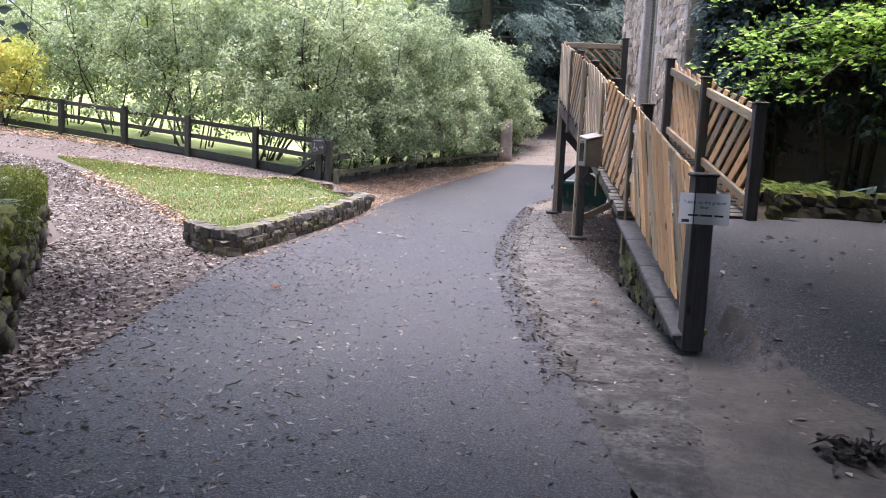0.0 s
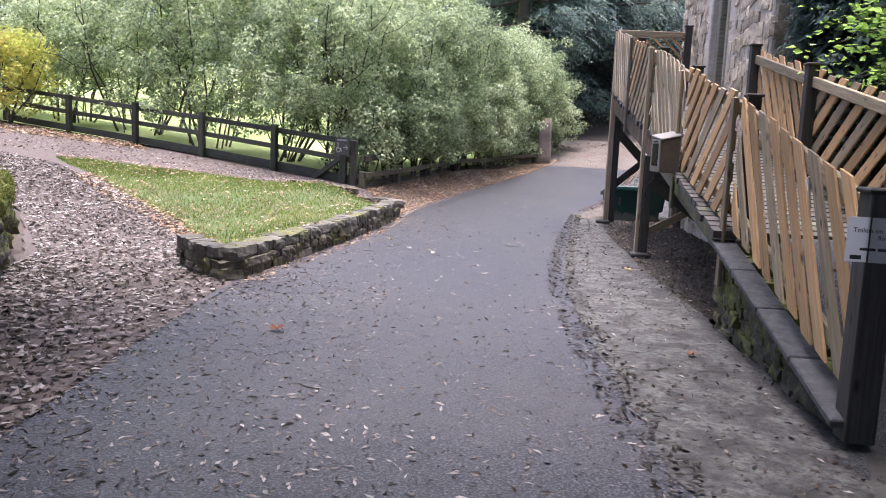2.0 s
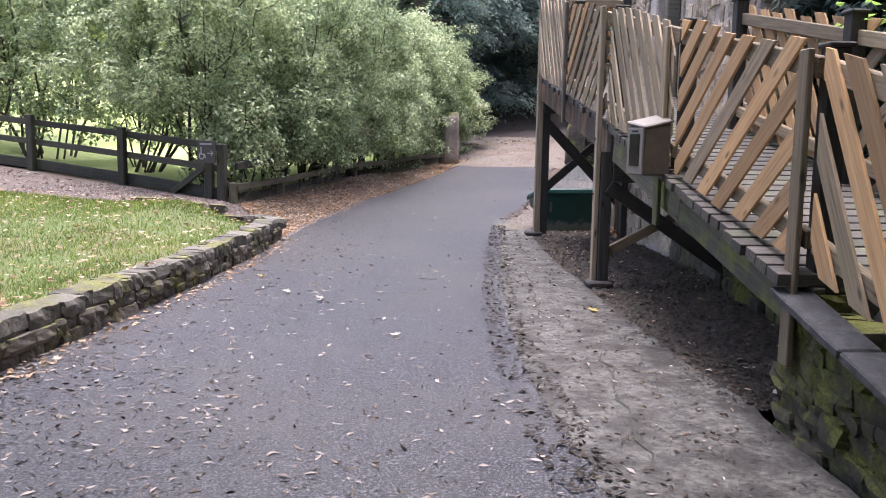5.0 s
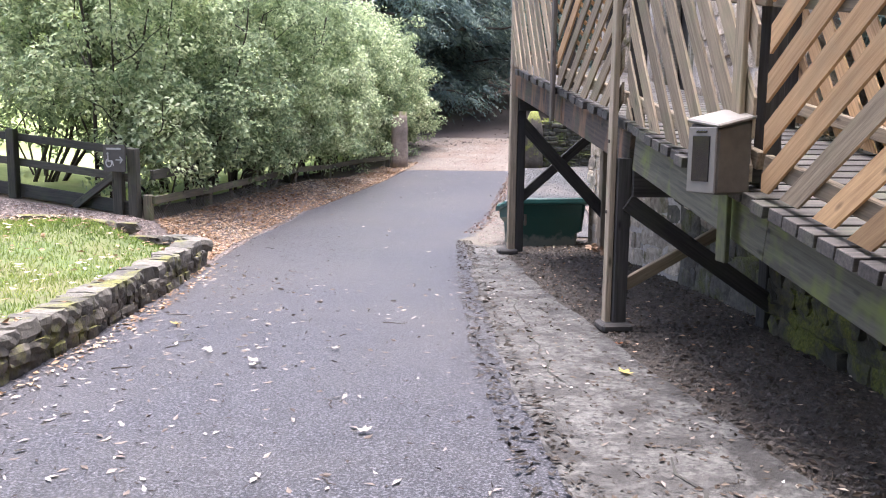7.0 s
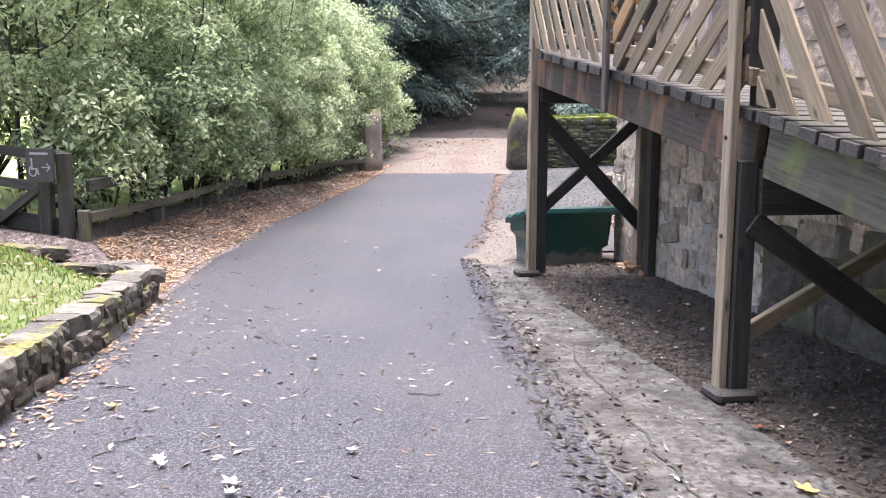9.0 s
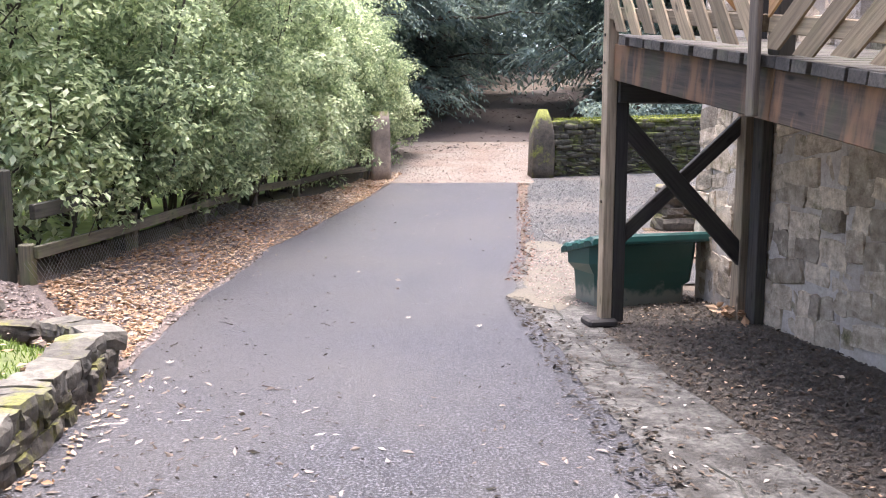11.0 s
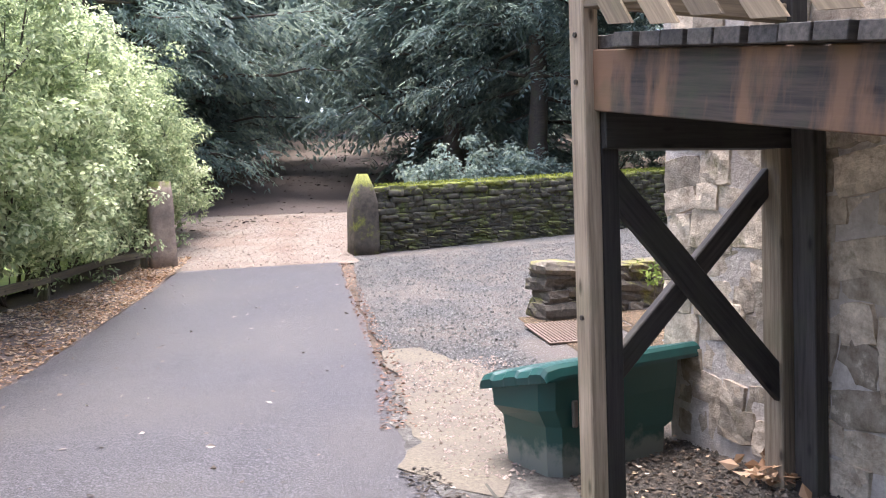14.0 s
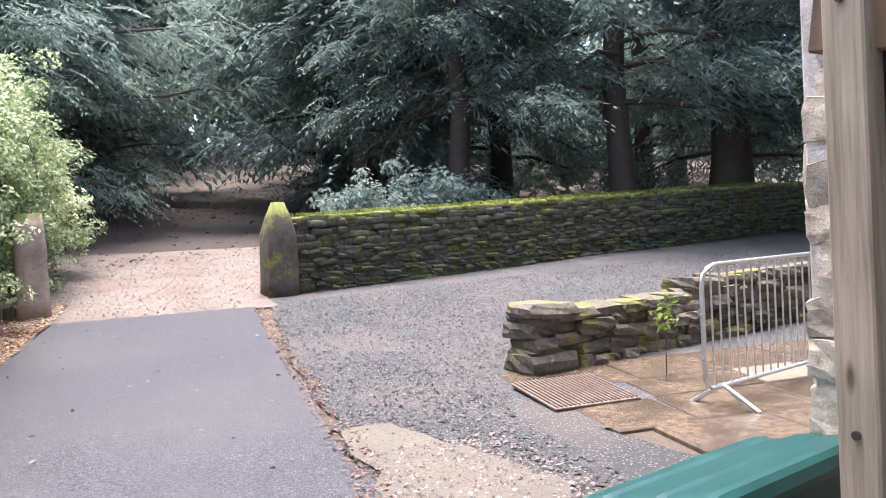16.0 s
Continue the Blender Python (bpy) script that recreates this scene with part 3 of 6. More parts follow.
timber_post(ramp, "facing_board", 4.69, -0.062, 1.18, deck_z(4.69) + 1.0, 0.03, 0.10, M_AGED, False)
timber_post(ramp, "hanging_board", 4.84, -0.03, 0.79, 1.20, 0.03, 0.11, M_MOSSBOARD, False, "short board hanging below the deck")
# Pale and black timbers in pairs: a post's lit and shaded faces as colour.
timber_post(ramp, "tall_post", 6.62, -0.075, 0.04, deck_z(6.5) + 1.07, 0.045, 0.09, M_POST, False, "road-side face of the tall weathered post, its light put into pale timber")
timber_post(ramp, "trestle_post", 6.61, 0.006, 0.04, 1.30, 0.105, 0.12, M_DARKWOOD, False)
timber_post(ramp, "facing_board", 8.53, -0.06, 1.60, deck_z(8.5) + 1.05, 0.035, 0.08, M_POSTDARK, False)
timber_post(ramp, "tall_post", 10.74, 0.02, 0.04, deck_z(10.6) + 1.06, 0.085, 0.11, M_POST, True, "tall weathered post from ground to rail")
timber_post(ramp, "trestle_post", 10.75, 0.115, 0.04, 1.93, 0.10, 0.12, M_DARKWOOD, False)
for s, h in ((6.6, 1.20), (10.74, 1.90)):
    timber_post(ramp, "trestle_post", s, 1.19, 0.0, h, 0.10, 0.13, M_POST if s > 8 else M_DARKWOOD, False)
    deep = 0.19 if s > 8 else 0.24
    beam("cross_beam", ramp, rp(s, 0.07 if s > 8 else 0.06, h + 0.055 - deep / 2), rp(s, 1.26, h + 0.055 - deep / 2), 0.16, deep, M_DARKWOOD)
    part("foot_plate", box_mesh("foot_plate", 0.24, 0.22, 0.07, M_DARKWOOD, 0.02), ramp, RAMP @ Matrix.Translation((-0.02, s, 0.04)))
# braces
beam("brace", ramp, rp(10.7155, 0.09, 1.655), rp(10.7155, 1.24, 0.47), 0.045, 0.145, M_DARKWOOD)
beam("brace", ramp, rp(10.775, 0.08, 0.65), rp(10.775, 1.24, 1.68), 0.05, 0.115, M_DARKWOOD)
# Black timber for the shaded front face of the pale post beside it.
timber_post(ramp, "trestle_post", 10.58, 1.235, 0.0, 1.90, 0.09, 0.14, M_DARKWOOD, False)
beam("brace", ramp, rp(6.56, 0.03, 0.98), rp(6.50, 1.18, 0.20), 0.05, 0.13, M_DARKWOOD)
beam("brace", ramp, rp(6.66, 0.03, 0.32), rp(6.66, 1.12, 0.92), 0.05, 0.09, M_AGED)
# side boards and deck boards
for sa, sb in ((2.55, 4.5), (4.5, 6.45), (6.55, 8.5), (8.5, 10.85)):
    for o in (0.06, 1.12):
        beam("side_board", ramp, rp(sa, o, deck_z(sa) - 0.20), rp(sb, o, deck_z(sb) - 0.20), 0.06, 0.27, M_MOSSBOARD if sa < 6 else M_SIDE)
s = 2.6
rng = random.Random(3)
while s < 12.1:
    z = deck_z(s) if s < 10.9 else deck_z(10.7)
    k = 9.5 if s < 10.9 else 0.0
    over = float(np.interp(s, [3.0, 6.5], [0.10, 0.0]))
    sx = (1.27 if s < 10.4 else 1.17) + over
    b = part("deck_board", box_mesh("deck_board", sx, 0.128, 0.06, M_DECK, 0.003), ramp,
             RAMP @ pose(sx / 2 - 0.03 - over + (0.09 if s > 10.4 else 0) + rng.uniform(-0.02, 0.02), s, z - 0.03, k, 0, rng.uniform(-0.4, 0.4)))
    s += 0.147
    if s > 10.86:
        break
# railings: outer side, inner side, and across the top end
for i, (sa, sb, lean, fresh) in enumerate(((0.08, 2.5, 1, 0.8), (2.5, 4.5, -1, 0.93), (4.5, 6.5, 1, 0.12), (6.5, 8.5, -1, 0.12), (8.5, 10.70, 1, 0.15))):
    slatted_panel(ramp, sa + 0.04, sb - 0.02, -0.03, lean, 1, fresh, 11 + i)
for sp in (2.38, 4.38, 6.38):
    timber_post(ramp, "inner_post", sp, 1.12, deck_z(sp) - 0.75, deck_z(sp) + 1.13, 0.11, 0.11, M_DARKWOOD)
slatted_panel(ramp, 2.42, 4.34, 1.17, -1, -1, 0.75, 31, 1.08)
slatted_panel(ramp, 4.42, 6.34, 1.17, 1, -1, 0.75, 32, 1.08)
timber_post(ramp, "inner_post", 10.62, 1.17, 2.0, 3.42, 0.11, 0.11, M_DARKWOOD)
beam("end_rail", ramp, rp(10.62, 0.0, 3.28), rp(10.62, 1.15, 3.28), 0.05, 0.10, M_AGED)
beam("end_rail", ramp, rp(10.62, 0.0, 2.42), rp(10.62, 1.15, 2.42), 0.05, 0.09, M_AGED)
for i in range(7):
    o = 0.05 + i * 0.16
    beam("end_slat", ramp, rp(10.66, o, 3.30), rp(10.66, min(1.12, o + 0.85), 3.30 - min(0.85, 1.12 - o)), 0.022, 0.09, M_FRESH, up=(RAMP_D[0], RAMP_D[1], 0))

# collecting box on the railing
M_BOXPAINT = plain("box_paint", (0.11, 0.095, 0.075), 0.5, 0.0, 0.2)
M_BOXFRONT = plain("box_front_paint", (0.22, 0.20, 0.172), 0.45, 0.0, 0.1)
M_BLACK = plain("black_glass", (0.012, 0.012, 0.014), 0.15, 0.0, 0.1)
box_m = RAMP @ pose(-0.16, 4.65, 1.17, 0, 0, 16)
cbox = thing("collecting_box", box_m, "brown metal collecting box with dark window, fixed to the ramp railing", "donation box")
body = box_mesh("body", 0.22, 0.21, 0.36, M_BOXPAINT, 0.012)
for v in body.vertices:
    if v.co.z > 0.1:
        v.co.z += 0.22 * v.co.x + 0.14 * v.co.y
part("body", body, cbox, box_m @ Matrix.Translation((0, 0, 0.18)))
part("lid", box_mesh("lid", 0.245, 0.235, 0.022, M_BOXFRONT, 0.008), cbox, box_m @ pose(0, 0, 0.374, 8, -12.4, 0), "pale scuffed lid")
part("front_plate", box_mesh("front_plate", 0.012, 0.205, 0.325, M_BOXFRONT, 0.004), cbox, box_m @ Matrix.Translation((-0.114, 0, 0.168)), "cream front plate")
part("window", box_mesh("window", 0.008, 0.125, 0.225, M_BLACK, 0.002), cbox, box_m @ Matrix.Translation((-0.122, 0, 0.175)), "black glass window")
part("slot", box_mesh("slot", 0.006, 0.08, 0.012, M_BLACK, 0.002), cbox, box_m @ Matrix.Translation((-0.122, 0, 0.308)))
part("bracket", box_mesh("bracket", 0.16, 0.08, 0.10, M_DARKWOOD, 0.006), cbox, box_m @ Matrix.Translation((0.12, -0.05, 0.10)))

# ---- stones ----
ROCKS = {}


def rock_mesh(material, i, square=0.55):
    """One of a few unit-sized rough blocks."""
    key = (material.name, i, square)
    if key not in ROCKS:
        rng = np.random.default_rng(100 + i)
        bm = bmesh.new()
        bmesh.ops.create_cube(bm, size=1.0)
        bmesh.ops.subdivide_edges(bm, edges=bm.edges[:], cuts=2, use_grid_fill=True)
        for v in bm.verts:
            r = v.co.normalized() * 0.62
            v.co = v.co * square + r * (1 - square)
            v.co += Vector(rng.normal(0, 0.022, 3)) + 0.07 * noise.noise_vector(v.co * 2.2 + Vector((i * 5.0, 0, 0)))
        ROCKS[key] = mesh_bm("stone", bm, material, material in (M_MOSSY, M_COPE))
    return ROCKS[key]


def stone_wall(parent, path, base, height, course, length, depth, material, cope=None, seed=0, square=0.78, limit=300, jitter=0.03, lean=0.0):
    """Courses of rough stones along a path of (x, y); base(x, y) and height(u) in metres, u from 0 to 1 along the path."""
    rng = random.Random(seed)
    pts = [Vector((p[0], p[1], 0)) for p in path]
    seg = [(b - a).length for a, b in zip(pts, pts[1:])]
    total = sum(seg)

    def along(d):
        for a, b, q in zip(pts, pts[1:], seg):
            if d <= q or b is pts[-1]:
                return a + (b - a) * (d / q), (b - a).normalized()
            d -= q

    made, extra, z = 0, [], 0.0
    top = max(height(u / 20) for u in range(21))
    while z < top - course * 0.4:
        ch = course * rng.uniform(0.8, 1.25)
        d = -rng.uniform(0, length * 0.5)
        while d < total:
            ln = length * rng.uniform(0.55, 1.6)
            mid = min(max(d + ln / 2, 0.0), total)
            if z + ch * 0.5 < height(mid / total):
                p, t = along(mid)
                bz = base(p.x, p.y) + z
                nrm = Vector((-t.y, t.x, 0))
                last = z + ch * 1.5 >= height(mid / total)
                mat = cope if (cope and last) else material
                w = depth * rng.uniform(0.9, 1.08)
                m = Matrix.Translation(p + nrm * (rng.uniform(-jitter, jitter) + lean * z) + Vector((0, 0, bz + ch / 2))) @ pose(0, 0, 0, rng.uniform(-5, 5), rng.uniform(-4, 4), math.degrees(math.atan2(t.y, t.x)) + rng.uniform(-5, 5)) @ Matrix.Diagonal((ln * 1.09, w, ch * rng.uniform(1.05, 1.22), 1))
                me = rock_mesh(mat, rng.randrange(7), square)
                if made < limit:
                    part("stone", me, parent, m)
                    made += 1
                else:
                    extra.append((me, m))
            d += ln
        z += ch
    for mat in {me.materials[0].name: me.materials[0] for me, m in extra}.values():
        vs, fs, n = [], [], 0
        for me, m in extra:
            if me.materials[0] is mat:
                co = np.empty(len(me.vertices) * 3, dtype=np.float32)
                me.vertices.foreach_get("co", co)
                mm = np.array(m)
                vs.append(co.reshape(-1, 3) @ mm[:3, :3].T + mm[:3, 3])
                fs.append(np.array([p.vertices[:] for p in me.polygons]) + n)
                n += len(me.vertices)
        tagged(part("stones", mesh_arrays("stones", np.concatenate(vs), np.concatenate(fs), mat, True), parent, Matrix()), kind="stuff")


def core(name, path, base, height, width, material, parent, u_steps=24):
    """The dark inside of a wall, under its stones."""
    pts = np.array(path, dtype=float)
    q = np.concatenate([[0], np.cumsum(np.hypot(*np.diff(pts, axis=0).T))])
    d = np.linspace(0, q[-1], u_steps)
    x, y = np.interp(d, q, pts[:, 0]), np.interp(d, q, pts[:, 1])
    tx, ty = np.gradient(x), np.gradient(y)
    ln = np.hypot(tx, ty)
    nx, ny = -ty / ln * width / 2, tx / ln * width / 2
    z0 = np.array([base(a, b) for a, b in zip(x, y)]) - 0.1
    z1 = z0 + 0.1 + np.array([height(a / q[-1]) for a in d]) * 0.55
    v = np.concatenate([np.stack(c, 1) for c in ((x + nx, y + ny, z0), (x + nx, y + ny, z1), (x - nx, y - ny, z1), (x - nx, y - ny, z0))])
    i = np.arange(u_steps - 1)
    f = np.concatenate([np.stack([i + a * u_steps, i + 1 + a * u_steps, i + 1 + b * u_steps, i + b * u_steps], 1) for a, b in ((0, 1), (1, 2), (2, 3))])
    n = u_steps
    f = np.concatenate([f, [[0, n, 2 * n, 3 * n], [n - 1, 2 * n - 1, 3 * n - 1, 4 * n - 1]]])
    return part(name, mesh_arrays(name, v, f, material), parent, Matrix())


def gz1(x, y):
    return float(ground_z(x, y))


# ---- building beside the ramp ----
def bp(s, o):
    v = RAMP @ Vector((o, s, 0))
    return (v.x, v.y)


house = thing("mill_building", RAMP, "old rubble-stone building with lime mortar and a plain doorway", "building")
WALL_O, S0, S1, TOP = 1.30, 6.44, 11.75, 4.9
D0, D1, DH = 8.5, 9.62, 4.35


def wall_block(name, sa, sb, oa, ob, za, zb, material=M_MORTAR):
    return part(name, box_mesh(name, ob - oa, sb - sa, zb - za, material, 0.02), house, RAMP @ Matrix.Translation(((oa + ob) / 2, (sa + sb) / 2, (za + zb) / 2)))


wall_block("wall", S0, D0, WALL_O, WALL_O + 0.55, -0.2, TOP)
wall_block("wall", D1, S1, WALL_O, WALL_O + 0.55, -0.2, TOP)
wall_block("wall", D0, D1, WALL_O, WALL_O + 0.55, -0.2, deck_z(D0))
wall_block("wall", D0, D1, WALL_O, WALL_O + 0.55, DH, TOP)
# Mossy wall foot, dark enough to carry the deck's shade in its colour.
wall_block("damp_base", S0 + 0.01, 8.6, WALL_O - 0.004, WALL_O + 0.2, -0.2, 0.85, M_MOSSY)
wall_block("wall", S0, S0 + 0.55, WALL_O + 0.55, 8.0, -0.2, TOP)
wall_block("wall", S1 - 0.55, S1, WALL_O + 0.55, 8.0, -0.2, TOP)
wall_block("wall", S0, S1, 7.45, 8.0, -0.2, TOP)
part("roof", box_mesh("roof", 7.2, S1 - S0 + 0.5, 0.3, M_SLATE, 0.03), house, RAMP @ Matrix.Translation((4.92, (S0 + S1) / 2, TOP + 0.15)))
wall_block("door", D0 - 0.05, D1 + 0.05, WALL_O + 0.30, WALL_O + 0.36, deck_z(D0), DH + 0.05, M_DARKWOOD)
wall_block("door_frame", D1 - 0.10, D1 - 0.0, WALL_O + 0.10, WALL_O + 0.29, deck_z(D0), DH, M_RAILTOP)
wall_block("door_frame", D0 - 0.03, D0 + 0.09, WALL_O - 0.02, WALL_O + 0.2, deck_z(D0), DH, M_RAILTOP)


def rubble_face(p_of, ua, ub, za, zb, size, seed, limit, skip=None):
    """Rough stones proud of the mortar on one face of the building: p_of(u, z) gives the pose of a stone's centre."""
    rng = random.Random(seed)
    z, made = za, 0
    while z < zb:
        ch = size * rng.uniform(0.65, 1.25)
        u = ua + rng.uniform(0, 0.06)
        while u < ub - 0.1:
            ln = min(size * rng.choice((0.6, 0.9, 1.2, 1.5, 2.3)) * rng.uniform(0.85, 1.15), ub - u)
            if not (skip and skip(u, u + ln, z, z + ch)) and made < limit and ln > 0.1:
                m = p_of(u + ln / 2, z + ch / 2 + 0.05 * math.sin(u * 3.1 + seed) + rng.uniform(-0.03, 0.03)) @ pose(0, 0, 0, rng.uniform(-11, 11), rng.uniform(-3, 3), rng.uniform(-4, 4)) @ Matrix.Diagonal((0.10 * rng.uniform(0.7, 1.3), ln * rng.uniform(0.92, 1.1), ch * rng.uniform(0.85, 1.15), 1))
                # Low stones under the deck: moss, with shade put into a darker stone.
                damp = u < 8.5 and z < 0.75 + 0.25 * math.sin(u * 2.3)
                part("stone", rock_mesh(M_MOSSY if damp and ub > 5 else M_RUBBLE, rng.randrange(7), 0.8), house, m)
                made += 1
            u += ln
        z += ch


rubble_face(lambda u, z: RAMP @ Matrix.Translation((WALL_O + 0.038, u, z)), S0, S1, 0.05, 4.6, 0.19, 5, 560, lambda a, b, c, d: b > D0 - 0.05 and a < D1 + 0.05 and d > deck_z(D0) - 0.05)
rubble_face(lambda u, z: RAMP @ Matrix.Translation((WALL_O + u, S0 + 0.018, z)) @ pose(0, 0, 0, 0, 0, 90), 0.02, 1.6, 1.3, 4.6, 0.20, 6, 120)
rubble_face(lambda u, z: RAMP @ Matrix.Translation((WALL_O + u, S1 - 0.042, z)) @ pose(0, 0, 0, 0, 0, 90), 0.02, 1.2, 0.0, 3.6, 0.20, 7, 90)

# ---- stone walls ----
retain = thing("retaining_wall", RAMP, "mossy stone retaining wall with slate coping under the ramp foot", "wall", kind="structure")
rw = [bp(0.3, 0.11), bp(2.62, 0.11)]
rh = lambda u: 0.18 + 0.52 * u
core("wall_core", rw, lambda x, y: 0.0, rh, 0.22, M_DARKWALL, retain)
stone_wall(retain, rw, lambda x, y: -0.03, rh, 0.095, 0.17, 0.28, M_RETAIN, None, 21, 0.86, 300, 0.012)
for i in range(4):
    sa, sb = -0.05 + i * 0.67, -0.05 + (i + 1) * 0.67 - 0.012
    beam("coping_slab", retain, rp(sa, -0.045, 0.15 + 0.215 * sa), rp(sb, -0.045, 0.15 + 0.215 * sb), 0.19, 0.045, M_SLATE, bevel=0.008)
# Mossy wall in a darker stone, which carries the shade under the deck.
back = thing("ramp_back_wall", RAMP, "mossy stone wall beneath the ramp deck, deck shade put into dark stone", "wall", kind="structure")
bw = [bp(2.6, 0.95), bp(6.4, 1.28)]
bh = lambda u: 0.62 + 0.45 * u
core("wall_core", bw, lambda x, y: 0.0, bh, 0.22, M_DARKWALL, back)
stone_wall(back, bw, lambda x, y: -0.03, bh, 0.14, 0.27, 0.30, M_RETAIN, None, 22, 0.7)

low = thing("lawn_wall", Matrix.Translation(at(-5, 8.5)), "low rough stone retaining wall round the lawn", "wall", kind="structure")
lp = [(-5.75, 8.95), (-5.3, 8.6), (-4.98, 8.45), (-5.08, 9.4), (-5.3, 11.5), (-5.62, 13.6), (-5.88, 14.85), (-6.2, 15.1)]
lh = lambda u: 0.29 + 0.04 * min(1, u / 0.3)
core("wall_core", lp, lambda x, y: 0.0, lh, 0.16, M_DARKWALL, low, 40)
stone_wall(low, lp, lambda x, y: -0.03, lh, 0.10, 0.17, 0.25, M_STONE, M_CAPSTONE, 23, 0.73, 300, 0.02)
for x, y, r in ((-6.6, 15.0, 8), (-7.05, 14.85, -12), (-6.9, 15.05, 20), (-7.6, 14.75, 5)):
    part("stone", rock_mesh(M_STONE, 2), low, Matrix.Translation(at(x, y, 0.04)) @ pose(0, 0, 0, 0, 0, r) @ Matrix.Diagonal((0.5, 0.22, 0.12, 1)))

moss = thing("mossy_wall", Matrix.Translation(at(-5.5, 6)), "dry-stone wall thickly grown with moss", "wall", kind="structure")
mp = [(-3.6, 3.0), (-4.75, 4.65), (-5.65, 5.75), (-7.35, 7.85), (-8.2, 8.6)]
mh = lambda u: 0.86 - 0.12 * u
core("wall_core", mp, gz1, mh, 0.4, M_DARKWALL, moss)
stone_wall(moss, mp, lambda x, y: gz1(x, y) - 0.03, mh, 0.15, 0.30, 0.52, M_MOSSY, M_COPE, 24, 0.7, 260, 0.05)

M_MOSSTUFT = leafy("moss_tuft", [(0.05, (0.06, 0.075, 0.012)), (0.5, (0.15, 0.18, 0.03)), (0.95, (0.30, 0.33, 0.06))], 0.25, 0.7)


def moss_cover(path, base, height, depth, n, seed, low=0.35):
    """Short hanging moss over the top and down the sides of a wall, thickest at the top."""
    rng = np.random.default_rng(seed)
    pts = np.array(path, dtype=float)
    q = np.concatenate([[0], np.cumsum(np.hypot(*np.diff(pts, axis=0).T))])
    d = rng.uniform(0, q[-1], n)
    x, y = np.interp(d, q, pts[:, 0]), np.interp(d, q, pts[:, 1])
    k = np.clip(np.searchsorted(q, d) - 1, 0, len(pts) - 2)
    t = (pts[k + 1] - pts[k]) / (q[k + 1] - q[k])[:, None]
    patch = np.array([noise.noise(Vector((a * 1.6, b * 1.6, seed))) for a, b in zip(x, y)])
    drop = np.minimum(rng.exponential(0.16, n) * (1 + 1.2 * patch), height * (1 - low))
    side = np.where(rng.random(n) < 0.5, rng.uniform(-0.5, 0.5, n), np.sign(rng.uniform(-1, 1, n)) * 0.54) * depth
    drop = np.where(np.abs(side) < 0.5 * depth, -0.01, drop)
    c = np.stack([x - t[:, 1] * side, y + t[:, 0] * side, base(x, y) + height - drop + rng.uniform(-0.02, 0.03, n)], 1)
    return leaf_arrays(c, rng, 0.045, 0.3, 0.9)


v, f = moss_cover(mp, ground_z, 0.80, 0.54, 9000, 3)
tagged(part("moss", mesh_arrays("moss", v, f, M_MOSSTUFT), moss, Matrix(), "thick yellow-green moss"), kind="stuff")
far = thing("boundary_wall", Matrix.Translation(at(-2.2, 27.9)), "dry-stone boundary wall with a mossy top", "wall", kind="structure")
fw = [(-2.25, 27.85), (-0.4, 28.4), (2.1, 29.2), (3.6, 29.8), (6.2, 30.5), (9.5, 31.6), (14, 32)]
fh = lambda u: 1.17 + 0.02 * u
core("wall_core", fw, gz1, fh, 0.42, M_DARKWALL, far, 40)
stone_wall(far, fw, lambda x, y: gz1(x, y) - 0.04, fh, 0.085, 0.22, 0.50, M_DRY, M_COPE, 25, 0.84, 300, 0.025)
v, f = moss_cover(fw[:6], ground_z, 1.17, 0.48, 9000, 4, 0.6)
tagged(part("moss", mesh_arrays("moss", v, f, M_MOSSTUFT), far, Matrix(), "yellow-green moss along the wall top"), kind="stuff")

near = thing("low_stone_wall", Matrix.Translation(at(-1, 21.7)), "low broken dry-stone wall beside the paving", "wall", kind="structure")
nw = [(-1.0, 22.0), (-0.4, 22.15), (0.63, 22.45), (2.2, 22.9), (4.5, 23.5)]
nh = lambda u: 0.58 + 0.1 * u
core("wall_core", nw, gz1, nh, 0.36, M_DARKWALL, near)
stone_wall(near, nw, lambda x, y: gz1(x, y) - 0.03, nh, 0.10, 0.30, 0.44, M_STONE, None, 26, 0.74, 200, 0.05)
part("end_stone", rock_mesh(M_STONE, 4), near, Matrix.Translation(at(-0.85, 22.0, 0.56)) @ pose(0, 0, 0, 0, 3, 12) @ Matrix.Diagonal((0.55, 0.46, 0.15, 1)))
part("end_stone", rock_mesh(M_STONE, 3), near, Matrix.Translation(at(-0.88, 21.98, 0.07)) @ pose(0, 0, 0, 0, 0, 12) @ Matrix.Diagonal((0.56, 0.46, 0.22, 1)))


def gate_stone(x, y, h, w, tip, lean, label, material):
    """A standing stone gatepost with a worn top."""
    bm = bmesh.new()
    bmesh.ops.create_cube(bm, size=1.0)
    bmesh.ops.subdivide_edges(bm, edges=bm.edges[:], cuts=5, use_grid_fill=True)
    for v in bm.verts:
        t = v.co.z + 0.5
        r = Vector((v.co.x, v.co.y))
        if r.length > 0:
            r = r * (1 - 0.22 * max(0, r.length - 0.5))
        taper = 1 - 0.12 * t - tip * max(0, t - 0.7) ** 1.3 * 3.6
        nz = noise.noise(Vector((v.co.x * 2 + x, v.co.y * 2 + y, t * 3))) * 0.10
        v.co = Vector((r.x * w * (taper + nz), r.y * w * (taper + nz), t * h - 0.06))
    ob = thing("stone_gatepost", Matrix.Translation(at(x, y)) @ pose(0, 0, 0, lean, 0, 12), label, "gatepost", "gateposts", mesh_bm("stone_gatepost", bm, material, True))
    return ob


gate_stone(-5.87, 27.25, 1.45, 0.44, 0.1, -2, "rough standing stone gatepost with a mossy flat top", M_GATEPOST)
